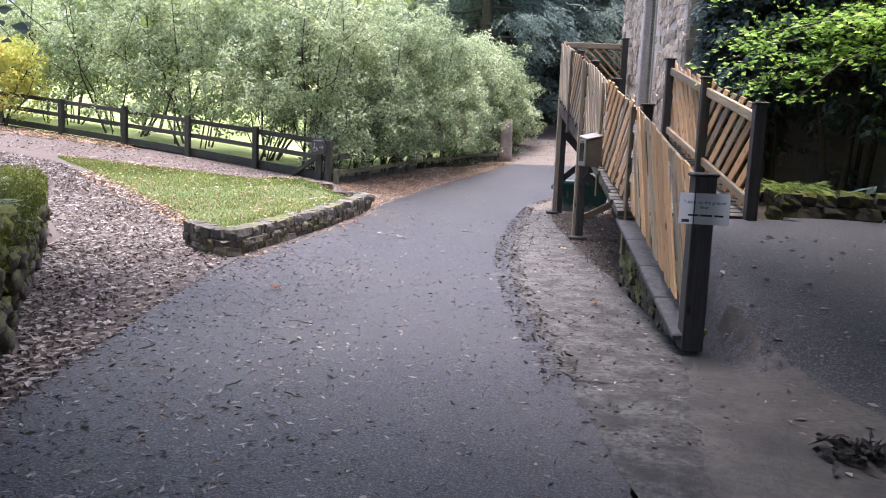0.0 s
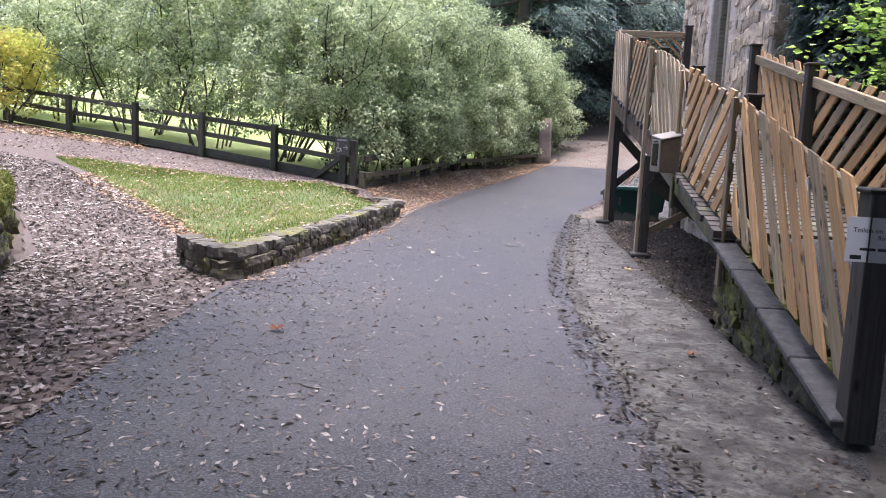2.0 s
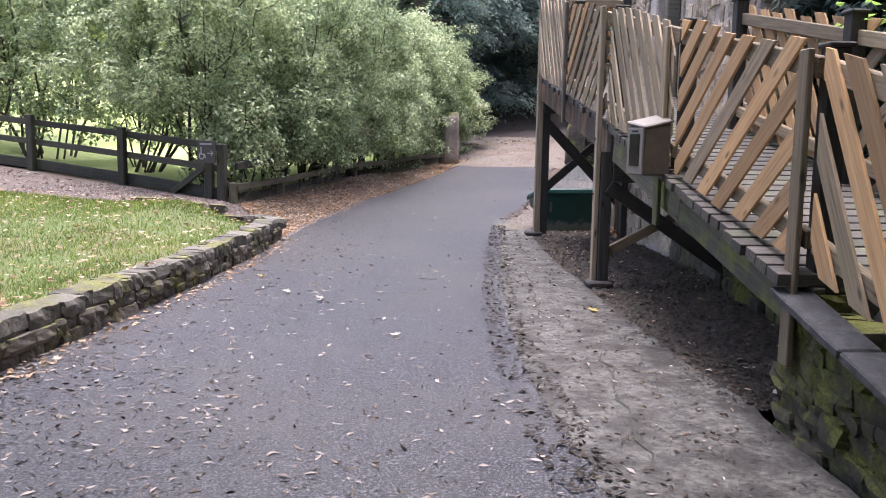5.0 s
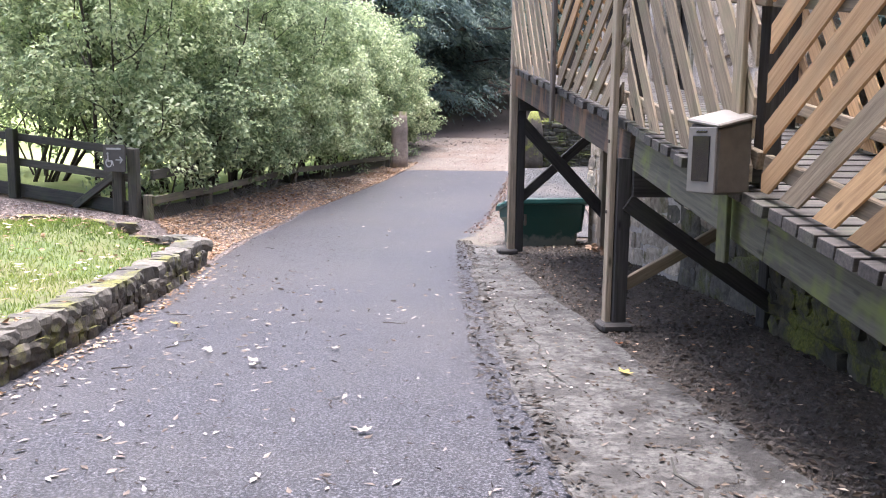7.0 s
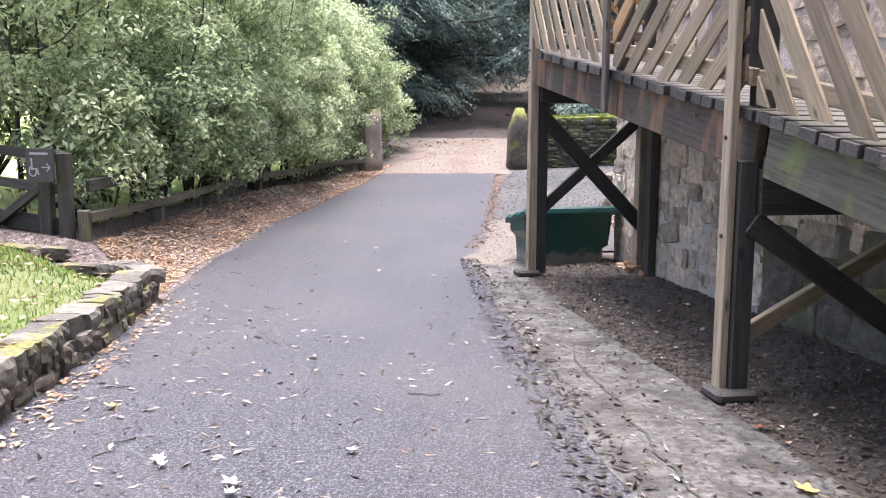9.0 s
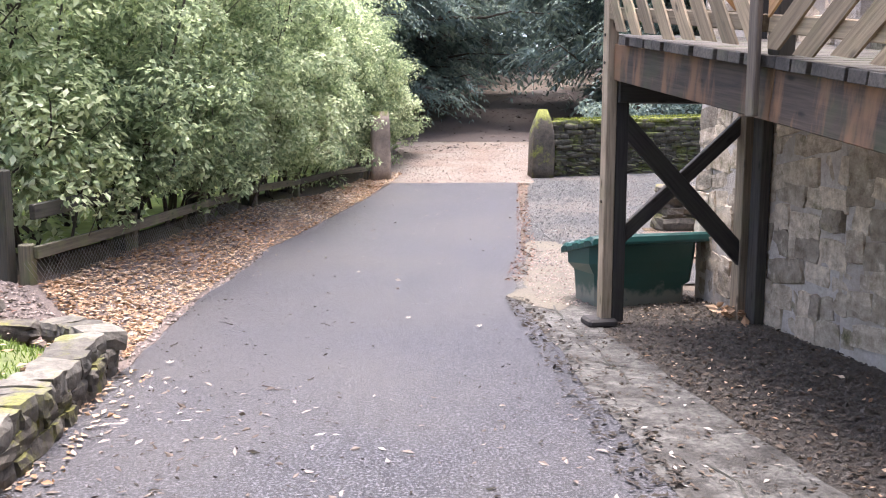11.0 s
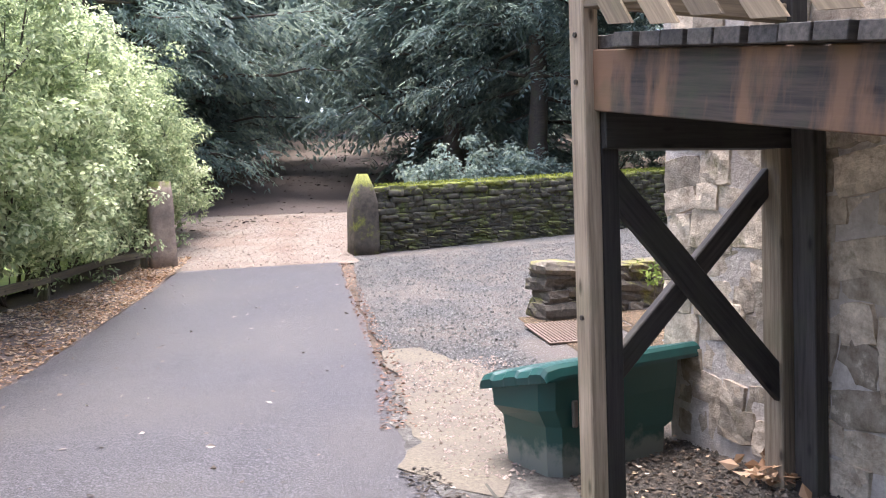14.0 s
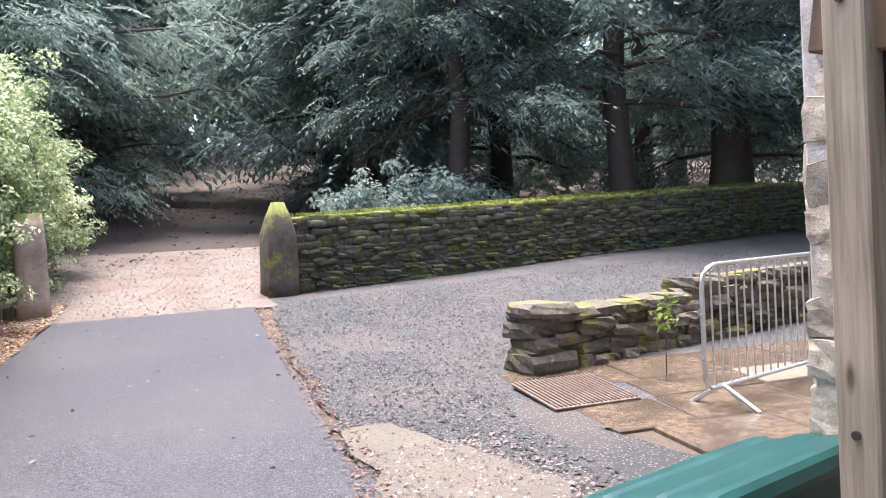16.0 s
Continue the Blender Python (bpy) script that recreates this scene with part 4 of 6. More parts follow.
gate_stone(-2.52, 27.7, 1.46, 0.50, 0.75, 1, "standing stone gatepost with a mossy pointed top", M_GATEDARK)

# ---- planting ----
def turned_leaves(centres, hubs, rng, size, aspect=0.5):
    """Leaves that lie like shingles round their clump: faces turned outwards and up, tips hanging."""
    n = len(centres)
    out = centres - hubs
    out /= np.linalg.norm(out, axis=1, keepdims=True) + 1e-6
    c = out * 0.8 + np.array([0, 0, 0.75]) + rng.normal(0, 0.42, (n, 3))
    c /= np.linalg.norm(c, axis=1, keepdims=True)
    a = rng.normal(0, 0.8, (n, 3)) + out * 0.5 - np.array([0, 0, 0.5])
    a -= c * (a * c).sum(1, keepdims=True)
    a /= np.linalg.norm(a, axis=1, keepdims=True) + 1e-6
    b = np.cross(c, a)
    ln = (size * rng.uniform(0.6, 1.35, n))[:, None]
    w = ln * aspect * 0.5
    v = np.stack([centres - a * ln * 0.5, centres + b * w + c * w * 0.3 - a * ln * 0.05, centres + a * ln * 0.5, centres - b * w + c * w * 0.3 - a * ln * 0.05], 1).reshape(-1, 3)
    return v, np.arange(n * 4).reshape(n, 4)


def clump_points(rng, clumps, per, spread):
    """Leaf centres gathered in clumps, thickest towards each clump's outside."""
    n = len(clumps)
    d = rng.normal(0, 1, (n, per, 3))
    d /= np.linalg.norm(d, axis=2, keepdims=True)
    r = spread * rng.uniform(0.35, 1.0, (n, per, 1)) ** 0.6
    d[:, :, 2] *= 0.75
    return (clumps[:, None, :] + d * r).reshape(-1, 3)


def spray_arrays(roots, out, rng, length, leaflets, width=0.05, droop=0.55):
    """Drooping feathery sprays: from each root along out, a bending twig with narrow leaflets to both sides."""
    n = len(roots)
    side = np.cross(out, np.array([0, 0, 1.0]))
    side += rng.normal(0, 0.35, side.shape)
    side /= np.linalg.norm(side, axis=1, keepdims=True) + 1e-6
    ln = length * rng.uniform(0.6, 1.4, n)
    vs = []
    for k in range(leaflets):
        t = (k // 2 + 0.6) / (leaflets / 2)
        sg = 1 if k % 2 else -1
        base = roots + out * (ln * t)[:, None]
        base[:, 2] -= droop * ln * t * t
        tip_dir = out * 0.75 + side * sg * 0.8
        tip_dir[:, 2] -= droop * (0.6 + t) * rng.uniform(0.5, 1.2, n)
        tip_dir /= np.linalg.norm(tip_dir, axis=1, keepdims=True)
        l2 = (ln * (0.42 - 0.22 * t))[:, None]
        w = np.cross(tip_dir, side) * 0.2 + out * 0.9
        w = w / np.linalg.norm(w, axis=1, keepdims=True) * width * 0.5
        mid = base + tip_dir * l2 * 0.45
        vs.append(np.stack([base, mid + w, base + tip_dir * l2, mid - w], 1))
    v = np.concatenate(vs, 1).reshape(-1, 3)
    return v, np.arange(len(v)).reshape(-1, 4)


def limb(rng, p, q, bend=0.2, n=5):
    p, q = np.array(p, float), np.array(q, float)
    t = np.linspace(0, 1, n)[:, None]
    pts = p + (q - p) * t
    pts[1:-1] += rng.normal(0, bend, (n - 2, 3))
    return [tuple(a) for a in pts]


def shrub(x, y, h, r, seed, clumps=260, per=48, leaf=0.085, material=None, low=0.9, name="hedge_shrub", label="dense leafy hedge shrub with thin dark stems", group="hedge shrubs", stems=5, squash=1.0):
    """A many-stemmed shrub: bent stems below, a clumped crown with an uneven outline above."""
    rng = np.random.default_rng(seed)
    base = at(x, y, -0.05)
    m = Matrix.Translation(base)
    ob = thing(name, m, label, "shrub", group)
    chunks = []
    for i in range(stems):
        a = rng.uniform(0, 6.28)
        foot = (base.x + 0.22 * r * math.cos(a), base.y + 0.22 * r * math.sin(a), base.z)
        head = (base.x + 0.7 * r * math.cos(a + 0.4), base.y + 0.7 * r * math.sin(a + 0.4), base.z + h * rng.uniform(0.55, 0.85))
        k = rng.uniform(0.016, 0.036) * max(1.0, h / 5)
        pts = limb(rng, foot, head, 0.12)
        chunks.append(tube_arrays(pts, [k, k * 0.8, k * 0.65, k * 0.5, k * 0.25], 6))
        for j in (1, 2, 3):
            b = rng.uniform(0, 6.28)
            p = pts[j]
            e = (p[0] + 0.5 * r * math.cos(b), p[1] + 0.5 * r * math.sin(b), p[2] + rng.uniform(0.3, 0.9))
            chunks.append(tube_arrays(limb(rng, p, e, 0.06, 4), [k * 0.5, k * 0.4, k * 0.3, k * 0.15], 5))
    v, f = joined(chunks)
    part("stem", mesh_arrays("stem", v, f, M_BARK, True), ob, Matrix())
    d = rng.normal(0, 1, (clumps, 3))
    d /= np.linalg.norm(d, axis=1, keepdims=True)
    rad = rng.uniform(0.25, 1.0, (clumps, 1)) ** 0.45
    bumps = np.array([0.88 + 0.5 * noise.noise(Vector(q * 1.7) + Vector((seed, 0, 0))) for q in d])[:, None]
    c = d * rad * bumps
    side_fill = np.clip(1 / np.sqrt(1.02 - d[:, 2] ** 2), 1, 1.8)[:, None] ** np.where(d[:, 2:3] < 0, 0.8, 0.25)
    c[:, :2] *= side_fill
    cz = (low + h) / 2
    c = c * np.array([r, r * squash, (h - low) / 2 * 1.05]) + np.array([base.x, base.y, base.z + cz])
    pts = clump_points(rng, c, per, 0.245)
    hubs = [np.repeat(c, per, axis=0)]
    shoots = []
    for q in range(int(clumps * 0.10)):
        i = rng.integers(0, clumps)
        if c[i, 2] > base.z + cz:
            t = np.linspace(0, 1, 16)[:, None]
            way = np.array([rng.normal(0, .35), rng.normal(0, .35), 1.0])
            shoots.append(c[i] + t * way * rng.uniform(0.4, 0.8) + rng.normal(0, 0.035, (16, 3)))
            hubs.append(np.tile(c[i], (16, 1)))
    pts = np.concatenate([pts] + shoots)
    v, f = turned_leaves(pts, np.concatenate(hubs), rng, leaf)
    part("crown", mesh_arrays("crown", v, f, material or M_HEDGE), ob, Matrix())
    return ob


def yew(x, y, h, r, seed, low=2.2, sprays=2600, name="yew_tree", label="dark drooping evergreen yew tree", trunk_r=0.28, group="yew trees", material=None, leaflets=12, length=0.75, width=0.05, bare=False):
    """An evergreen: ridged trunk, level limbs, and drooping feathery sprays along them."""
    rng = np.random.default_rng(seed)
    b = at(x, y, -0.1)
    m = Matrix.Translation(b)
    ob = thing(name, m, label, "tree", group)
    chunks = [tube_arrays(limb(rng, (b.x, b.y, b.z), (b.x + rng.normal(0, .2), b.y + rng.normal(0, .2), b.z + h), 0.08, 7), [trunk_r * 1.35, trunk_r, trunk_r * .9, trunk_r * .75, trunk_r * .55, trunk_r * .35, 0.03], 10)]
    roots, outs = [], []
    n_limb = 30
    for i in range(n_limb):
        t = (i + rng.uniform(0, 1)) / n_limb
        z0 = low + (h - low - 0.4) * t
        a = i * 2.4 + rng.uniform(-.4, .4)
        reach = r * (1 - 0.75 * t ** 1.6) * rng.uniform(0.65, 1.15)
        e = np.array([b.x + reach * math.cos(a), b.y + reach * math.sin(a), b.z + z0 + rng.uniform(-0.5, 0.5)])
        p = np.array([b.x, b.y, b.z + z0 + 0.2])
        pts = np.array(limb(rng, p, e, 0.12, 6))
        chunks.append(tube_arrays([tuple(q) for q in pts], [0.07, 0.06, 0.05, 0.04, 0.03, 0.012], 5))
        k = sprays // n_limb
        u = rng.uniform(0.15, 1.0, k) ** 0.7
        pos = np.stack([np.interp(u * 5, np.arange(6), pts[:, q]) for q in range(3)], 1)
        pos += rng.normal(0, 0.28, pos.shape) * np.array([1, 1, 0.7])
        o = np.stack([np.cos(a + rng.normal(0, 0.8, k)), np.sin(a + rng.normal(0, 0.8, k)), rng.normal(-0.05, 0.2, k)], 1)
        roots.append(pos)
        outs.append(o)
    v, f = joined(chunks)
    part("trunk", mesh_arrays("trunk", v, f, M_BARK, True), ob, Matrix())
    v, f = spray_arrays(np.concatenate(roots), np.concatenate(outs), rng, length, leaflets, width)
    part("crown", mesh_arrays("crown", v, f, material or M_YEW), ob, Matrix())
    return ob


# hedge along the lane, and the shrubs behind the paddock fence
HEDGE = [(-8.2, 17.5, 4.7, 1.9, 0.45), (-7.9, 19.1, 4.5, 1.75, 0.3), (-7.7, 20.8, 4.6, 1.7, 0.3), (-7.5, 22.5, 4.4, 1.65, 0.2), (-7.35, 24.2, 4.2, 1.6, 0.2), (-7.2, 25.9, 4.2, 1.5, 0.2), (-7.0, 27.7, 4.0, 1.35, 0.1), (-6.75, 29.3, 3.6, 1.4, 0.0), (-6.6, 30.9, 3.0, 1.3, 0.0)]
for i, (x, y, h, r, low) in enumerate(HEDGE):
    shrub(x, y, h, r, 40 + i, 370, 72, 0.08, None, low, stems=9)
for i in range(9):
    y = 17.0 + i * 1.25
    shrub(-7.36 + 0.05 * i, y, 1.9, 0.76, 500 + i, 110, 56, 0.085, None, 0.26, "hedge_shrub", "low hedge shrub hanging over the lane fence", "hedge shrubs", 3)
BACK = [(-10.2, 18.6, 4.7, 2.0), (-12.3, 19.0, 5.0, 2.1), (-14.6, 19.4, 4.4, 2.1), (-17.0, 19.8, 3.9, 2.1), (-19.6, 19.4, 3.6, 2.2)]
for i, (x, y, h, r) in enumerate(BACK):
    shrub(x, y, h, r, 60 + i, 360, 50, 0.096, None, 0.6, stems=11)
shrub(-17.0, 17.4, 2.6, 1.5, 70, 200, 46, 0.10, M_FERN, 0.2, "autumn_shrub", "yellowing autumn shrub by the path", "")
# bright trees beyond the meadow
for i, (x, y, h, r) in enumerate(((-20, 27, 9, 4.0), (-26, 24, 10, 4.5), (-15, 33, 10, 4.2), (-31, 31, 11, 5), (-24, 38, 11, 5), (-13, 42, 11, 4.5), (-36, 22, 11, 5), (-18, 48, 12, 5))):
    shrub(x, y, h, r, 80 + i, 280, 24, 0.27, M_BRIGHT, 2.2, "meadow_tree", "sunlit yellow-green tree beyond the meadow", "meadow trees", 4)

# dark yews beyond the gate
GROVE = [(2.6, 33.6, 10, 3.6), (1.6, 44, 11, 4.2), (-8.8, 34.8, 10, 4.4), (-9.5, 41.5, 12, 4.4), (-6.5, 50, 12, 4.6), (5.6, 38.5, 12, 5.0), (9.7, 33.0, 12, 4.2), (11.5, 40, 12, 4.6), (6.5, 48, 12, 4.6),
         (15.0, 35.5, 12, 4.6), (-7.8, 45.5, 12, 4.8), (3.6, 50.5, 12, 4.6), (5.5, 58, 13, 4.8), (-11, 60, 13, 5), (12, 54, 13, 5), (17, 46, 13, 5), (-14, 50, 13, 5), (10, 70, 13, 5.5), (-9, 74, 13, 5.5), (18, 60, 14, 5.5)]
for i, (x, y, h, r) in enumerate(GROVE):
    yew(x, y, h, r, 200 + i, 1.5 if i else 2.6, 3800 if y < 39 else 1300, leaflets=10, length=0.66 if y < 39 else 1.1, width=0.065 if y < 39 else 0.14, trunk_r=0.26 if i == 0 else (0.5 if i == 6 else 0.32))
for i, (x, y, h, r) in enumerate(((17, 71, 8, 5), (26, 66, 8, 5), (35, 60, 8, 5), (30, 44, 7, 4))):
    shrub(x, y, h, r, 470 + i, 260, 36, 0.3, M_BRIGHT, 0.3, "meadow_tree", "sunlit yellow-green tree beyond the grove", "meadow trees", 4)
for i, (x, y, h, r) in enumerate(((-7.4, 38.5, 11, 5.2), (1.7, 39.4, 12, 5.2), (-6.4, 57, 13, 5.5), (5.4, 53, 13, 5.5))):
    yew(x, y, h, r, 230 + i, 3.4, 1500, leaflets=10, length=1.1, width=0.13, trunk_r=0.3)
for i, (x, y, h, r) in enumerate(((1.1, 37.6, 12, 3.2), (-8.0, 40.0, 13, 4.0))):
    yew(x, y, h, r, 240 + i, 0.8, 2200, leaflets=10, length=0.9, width=0.12, trunk_r=0.3, label="dense low-branched yew beside the woodland track")
for i, (x, y, h, r) in enumerate(((2.4, 42.0, 13, 6.0), (-6.5, 47.0, 13, 6.5), (-4.5, 66.0, 14, 6.5))):
    yew(x, y, h, r, 260 + i, 4.2, 2600, leaflets=10, length=1.2, width=0.15, trunk_r=0.34, label="tall yew whose boughs arch over the woodland track")
for i, (x, y, h, r) in enumerate(((6.3, 32.4, 12, 5.2), (11.5, 29.6, 12, 5.6))):
    yew(x, y, h, r, 270 + i, 3.0, 3000, leaflets=10, length=0.8, width=0.09, trunk_r=0.3, label="dark yew overhanging the boundary wall")
# shaded undergrowth
for i, (x, y, h, r) in enumerate(((-0.6, 30.2, 1.6, 0.9), (0.9, 30.9, 1.9, 1.0), (2.0, 31.6, 1.5, 0.8))):
    shrub(x, y, h, r, 400 + i, 90, 46, 0.11, M_YEW, 0.2, "elder_bush", "grey-green bush behind the boundary wall", "wall bushes", 4)
for i, (x, y, h, r) in enumerate(((-9.5, 36, 2.6, 2.0), (-8.5, 43, 3.0, 2.4), (-7.5, 54, 3.6, 3.0), (3.8, 44, 2.6, 2.2), (8, 42, 2.4, 2.4), (12, 44, 2.6, 2.6), (17, 40, 2.6, 2.6), (8, 60, 4, 3.2), (3, 80, 6, 5), (-8, 84, 6, 5), (-3, 92, 7, 5), (14, 64, 5, 4), (20, 52, 5, 4))):
    shrub(x, y, h, r, 420 + i, 180, 26, 0.19 if y < 50 else 0.36, M_YEW, 0.1, "undergrowth_bush", "dark shaded undergrowth bush", "undergrowth", 3)
# trees on the bank to the right of the ramp
# The last one is out of view, added to shade the ramp foot.
for i, (x, y, h, r) in enumerate(((5.2, 12.4, 10, 3.0), (6.5, 8.0, 11, 3.6), (8.5, 13.5, 12, 4.0), (7.5, 2.5, 12, 4.0), (5.8, -4, 12, 4.0), (4.6, 7.2, 9, 2.3), (4.6, 2.8, 12, 3.4))):
    yew(x, y, h, r, 300 + i, 0.5, 2300, leaflets=10, label="dark shaded evergreen on the bank", length=0.8, width=0.09)
# Added evergreens hide the south wall, which should be dark with shade.
for i, (x, y, h, r) in enumerate(((0.34, 12.25, 7.0, 0.42), (0.9, 12.05, 7.0, 0.8), (1.9, 11.9, 7.6, 1.1), (3.4, 11.7, 7.8, 1.2))):
    shrub(x, y, h, r, 330 + i, 260, 56, 0.12, M_YEW, 0.5, "wall_evergreen", "dark evergreen added to stand in for the shaded south wall", "wall evergreens", 4)

# Three canopies out of view, added to darken the path and ramp foot.
yew(-6.4, 2.6, 12, 6.4, 341, 5.0, 5200, label="unseen tall evergreen added to shade the mossy wall and path", leaflets=10, length=1.2, width=0.2)
yew(4.2, 2.4, 13, 7.0, 340, 4.4, 3000, label="unseen tall evergreen added to shade the ramp foot", leaflets=10, length=1.2, width=0.2)
yew(6.4, 6.0, 14, 6.0, 342, 5.6, 1600, label="unseen tall evergreen added to shade the ramp foot", leaflets=10, length=1.2, width=0.2)
# the wood that closes the distance
rng = np.random.default_rng(9)
n = 2600
ang = rng.uniform(-0.75, 1.1, n)
dist = rng.uniform(70, 105, n)
wx, wy = dist * np.sin(ang), dist * np.cos(ang)
cl = np.stack([wx, wy, ground_z(wx, wy) + rng.uniform(0, 1, n) ** 1.2 * 26], 1)
v, f = leaf_arrays(clump_points(rng, cl, 15, 2.2), rng, 1.3, 0.55, 0.2)
thing("backdrop_woods", Matrix(), "dark wood in the distance", "woods", "", mesh_arrays("backdrop_woods", v, f, M_YEW), "stuff")
n = 1400
wx, wy = rng.uniform(13, 30, n), rng.uniform(-14, 34, n)
cl = np.stack([wx, wy, ground_z(wx, wy) + rng.uniform(0, 1, n) * 15], 1)
v, f = leaf_arrays(clump_points(rng, cl, 16, 1.3), rng, 0.8, 0.55, 0.2)
thing("backdrop_bank_woods", Matrix(), "dark wood on the bank", "woods", "", mesh_arrays("backdrop_bank_woods", v, f, M_YEW), "stuff")
# trees that close the place behind the walk
for i, (x, y, h, r) in enumerate(((-7, -9, 11, 4.2), (0.5, -13, 12, 4.5), (-14, -5, 11, 4.5), (-20, 2, 11, 4.5))):
    yew(x, y, h, r, 350 + i, 1.0, 1300, label="dark evergreen behind the lane's start", leaflets=8, length=1.4, width=0.16)

# ---- fences ----
def post_and_rail(pts, rails, post_h, name, label, group, material, rail_mat, post_w=0.12):
    fence = thing(name, Matrix.Translation(at(*pts[0])), label, "fence", group)
    for x, y in pts:
        h = post_h + 0.05 * math.sin(x * 7 + y)
        beam("post", fence, at(x, y, -0.1), at(x, y, h), post_w, post_w, material, up=(0, 1, 0), bevel=0.012)
    for (x0, y0), (x1, y1) in zip(pts, pts[1:]):
        off = Vector((y1 - y0, x0 - x1, 0)).normalized() * (post_w / 2 + 0.02)
        for z, h, wide in rails:
            beam("rail", fence, at(x0, y0, z) + off, at(x1, y1, z) + off, wide, h, rail_mat)
    return fence


paddock = post_and_rail([(-7.15, 16.0), (-9.2, 16.65), (-11.2, 17.1), (-13.1, 17.35), (-15.1, 17.55), (-17.2, 17.8)], ((0.80, 0.10, 0.045), (0.47, 0.10, 0.045), (0.09, 0.17, 0.05)), 0.88, "paddock_fence", "dark weathered post-and-rail paddock fence", "", M_FENCE, M_FENCE)
beam("post", paddock, at(-7.42, 16.12, -0.1), at(-7.42, 16.12, 0.8), 0.13, 0.10, M_FENCE, up=(0, 1, 0))
beam("strut", paddock, at(-8.15, 16.33, 0.0), at(-7.45, 16.12, 0.5), 0.06, 0.09, M_FENCE)
LANE = [(-7.0, 16.05), (-7.05, 18.0), (-7.05, 20.0), (-7.0, 22.0), (-6.85, 24.0), (-6.6, 26.0), (-6.15, 27.1)]
lane_fence = post_and_rail(LANE, ((0.24, 0.10, 0.04),), 0.36, "lane_fence", "low grey rail fence with wire netting along the lane", "", M_LANERAIL, M_LANERAIL, 0.10)
beam("rail", lane_fence, at(-6.97, 16.1, 0.56), at(-7.0, 17.5, 0.60), 0.045, 0.12, M_FENCE)
for (x0, y0) in LANE[1:4]:
    beam("tall_post", lane_fence, at(x0 - 0.12, y0, -0.1), at(x0 - 0.12, y0, 0.95), 0.10, 0.10, M_FENCE, up=(0, 1, 0))
M_WIRE = plain("galvanised_wire", (0.25, 0.25, 0.24), 0.45, 0.8)
chunks = []
for i in range(90):
    y = 16.1 + i * 0.055
    for k in (-1, 1):
        pts = [at(-6.94, y, 0.0), at(-6.94, y + k * 0.20, 0.20)]
        chunks.append(tube_arrays(pts, [0.002, 0.002], 3))
v, f = joined(chunks)
tagged(part("wire_netting", mesh_arrays("wire_netting", v, f, M_WIRE), lane_fence, Matrix(), "thin wire netting below the rail"), kind="stuff")

# ---- signs ----
M_WHITE = plain("white_paint", (0.78, 0.78, 0.76), 0.5, 0.0, 0.04)
M_SIGNWHITE = plain("faded_white_paint", (0.36, 0.36, 0.34), 0.6, 0.0, 0.2)
M_BROWNSIGN = plain("dark_sign_board", (0.055, 0.05, 0.04), 0.5, 0.0, 0.2)
M_INK = plain("black_ink", (0.03, 0.03, 0.03), 0.6)


def lettering(text, size, material, depth=0.0008):
    cu = bpy.data.curves.new("lettering", "FONT")
    cu.body, cu.size, cu.align_x, cu.extrude = text, size, "CENTER", depth
    tmp = bpy.data.objects.new("lettering", cu)
    me = bpy.data.meshes.new_from_object(tmp)
    bpy.data.objects.remove(tmp)
    me.materials.clear()
    me.materials.append(material)
    return me


def ring_mesh(name, r0, r1, a0, a1, material, depth=0.003, n=18):
    bm = bmesh.new()
    rows = []
    for i in range(n + 1):
        a = radians(a0 + (a1 - a0) * i / n)
        rows.append([bm.verts.new((r * math.cos(a), r * math.sin(a), z)) for r, z in ((r0, 0), (r1, 0), (r1, depth), (r0, depth))])
    for p, q in zip(rows, rows[1:]):
        for k in range(4):
            bm.faces.new((p[k], p[(k + 1) % 4], q[(k + 1) % 4], q[k]))
    return mesh_bm(name, bm, material)


sm = Matrix.Translation((-7.36, 15.93, 1.13)) @ pose(0, 0, 0, 90, 0, -17)
sign = thing("access_sign", sm, "dark board with white wheelchair symbol and arrow, fixed to the fence", "sign")
part("board", box_mesh("board", 0.36, 0.33, 0.02, M_BROWNSIGN, 0.004), sign, sm)
part("lettering_bar", box_mesh("lettering_bar", 0.24, 0.022, 0.003, M_SIGNWHITE, 0), sign, sm @ Matrix.Translation((0, 0.115, 0.0125)))
part("wheel_symbol", ring_mesh("wheel_symbol", 0.040, 0.055, 110, 400, M_SIGNWHITE), sign, sm @ Matrix.Translation((-0.085, -0.06, 0.0115)))
part("symbol_body", box_mesh("symbol_body", 0.018, 0.085, 0.003, M_SIGNWHITE, 0), sign, sm @ Matrix.Translation((-0.095, -0.005, 0.0125)))
part("symbol_seat", box_mesh("symbol_seat", 0.07, 0.016, 0.003, M_SIGNWHITE, 0), sign, sm @ Matrix.Translation((-0.06, -0.035, 0.0128)))
part("symbol_leg", box_mesh("symbol_leg", 0.016, 0.06, 0.003, M_SIGNWHITE, 0), sign, sm @ pose(-0.018, -0.065, 0.0126, 0, 0, 20))
part("symbol_head", ring_mesh("symbol_head", 0.0, 0.016, 0, 360, M_SIGNWHITE), sign, sm @ Matrix.Translation((-0.098, 0.055, 0.0115)))
part("arrow_shaft", box_mesh("arrow_shaft", 0.11, 0.013, 0.003, M_SIGNWHITE, 0), sign, sm @ Matrix.Translation((0.085, -0.02, 0.0125)))
for k in (-1, 1):
    part("arrow_barb", box_mesh("arrow_barb", 0.06, 0.013, 0.003, M_SIGNWHITE, 0), sign, sm @ pose(0.12, -0.02 + k * 0.018, 0.0130, 0, 0, -k * 42))

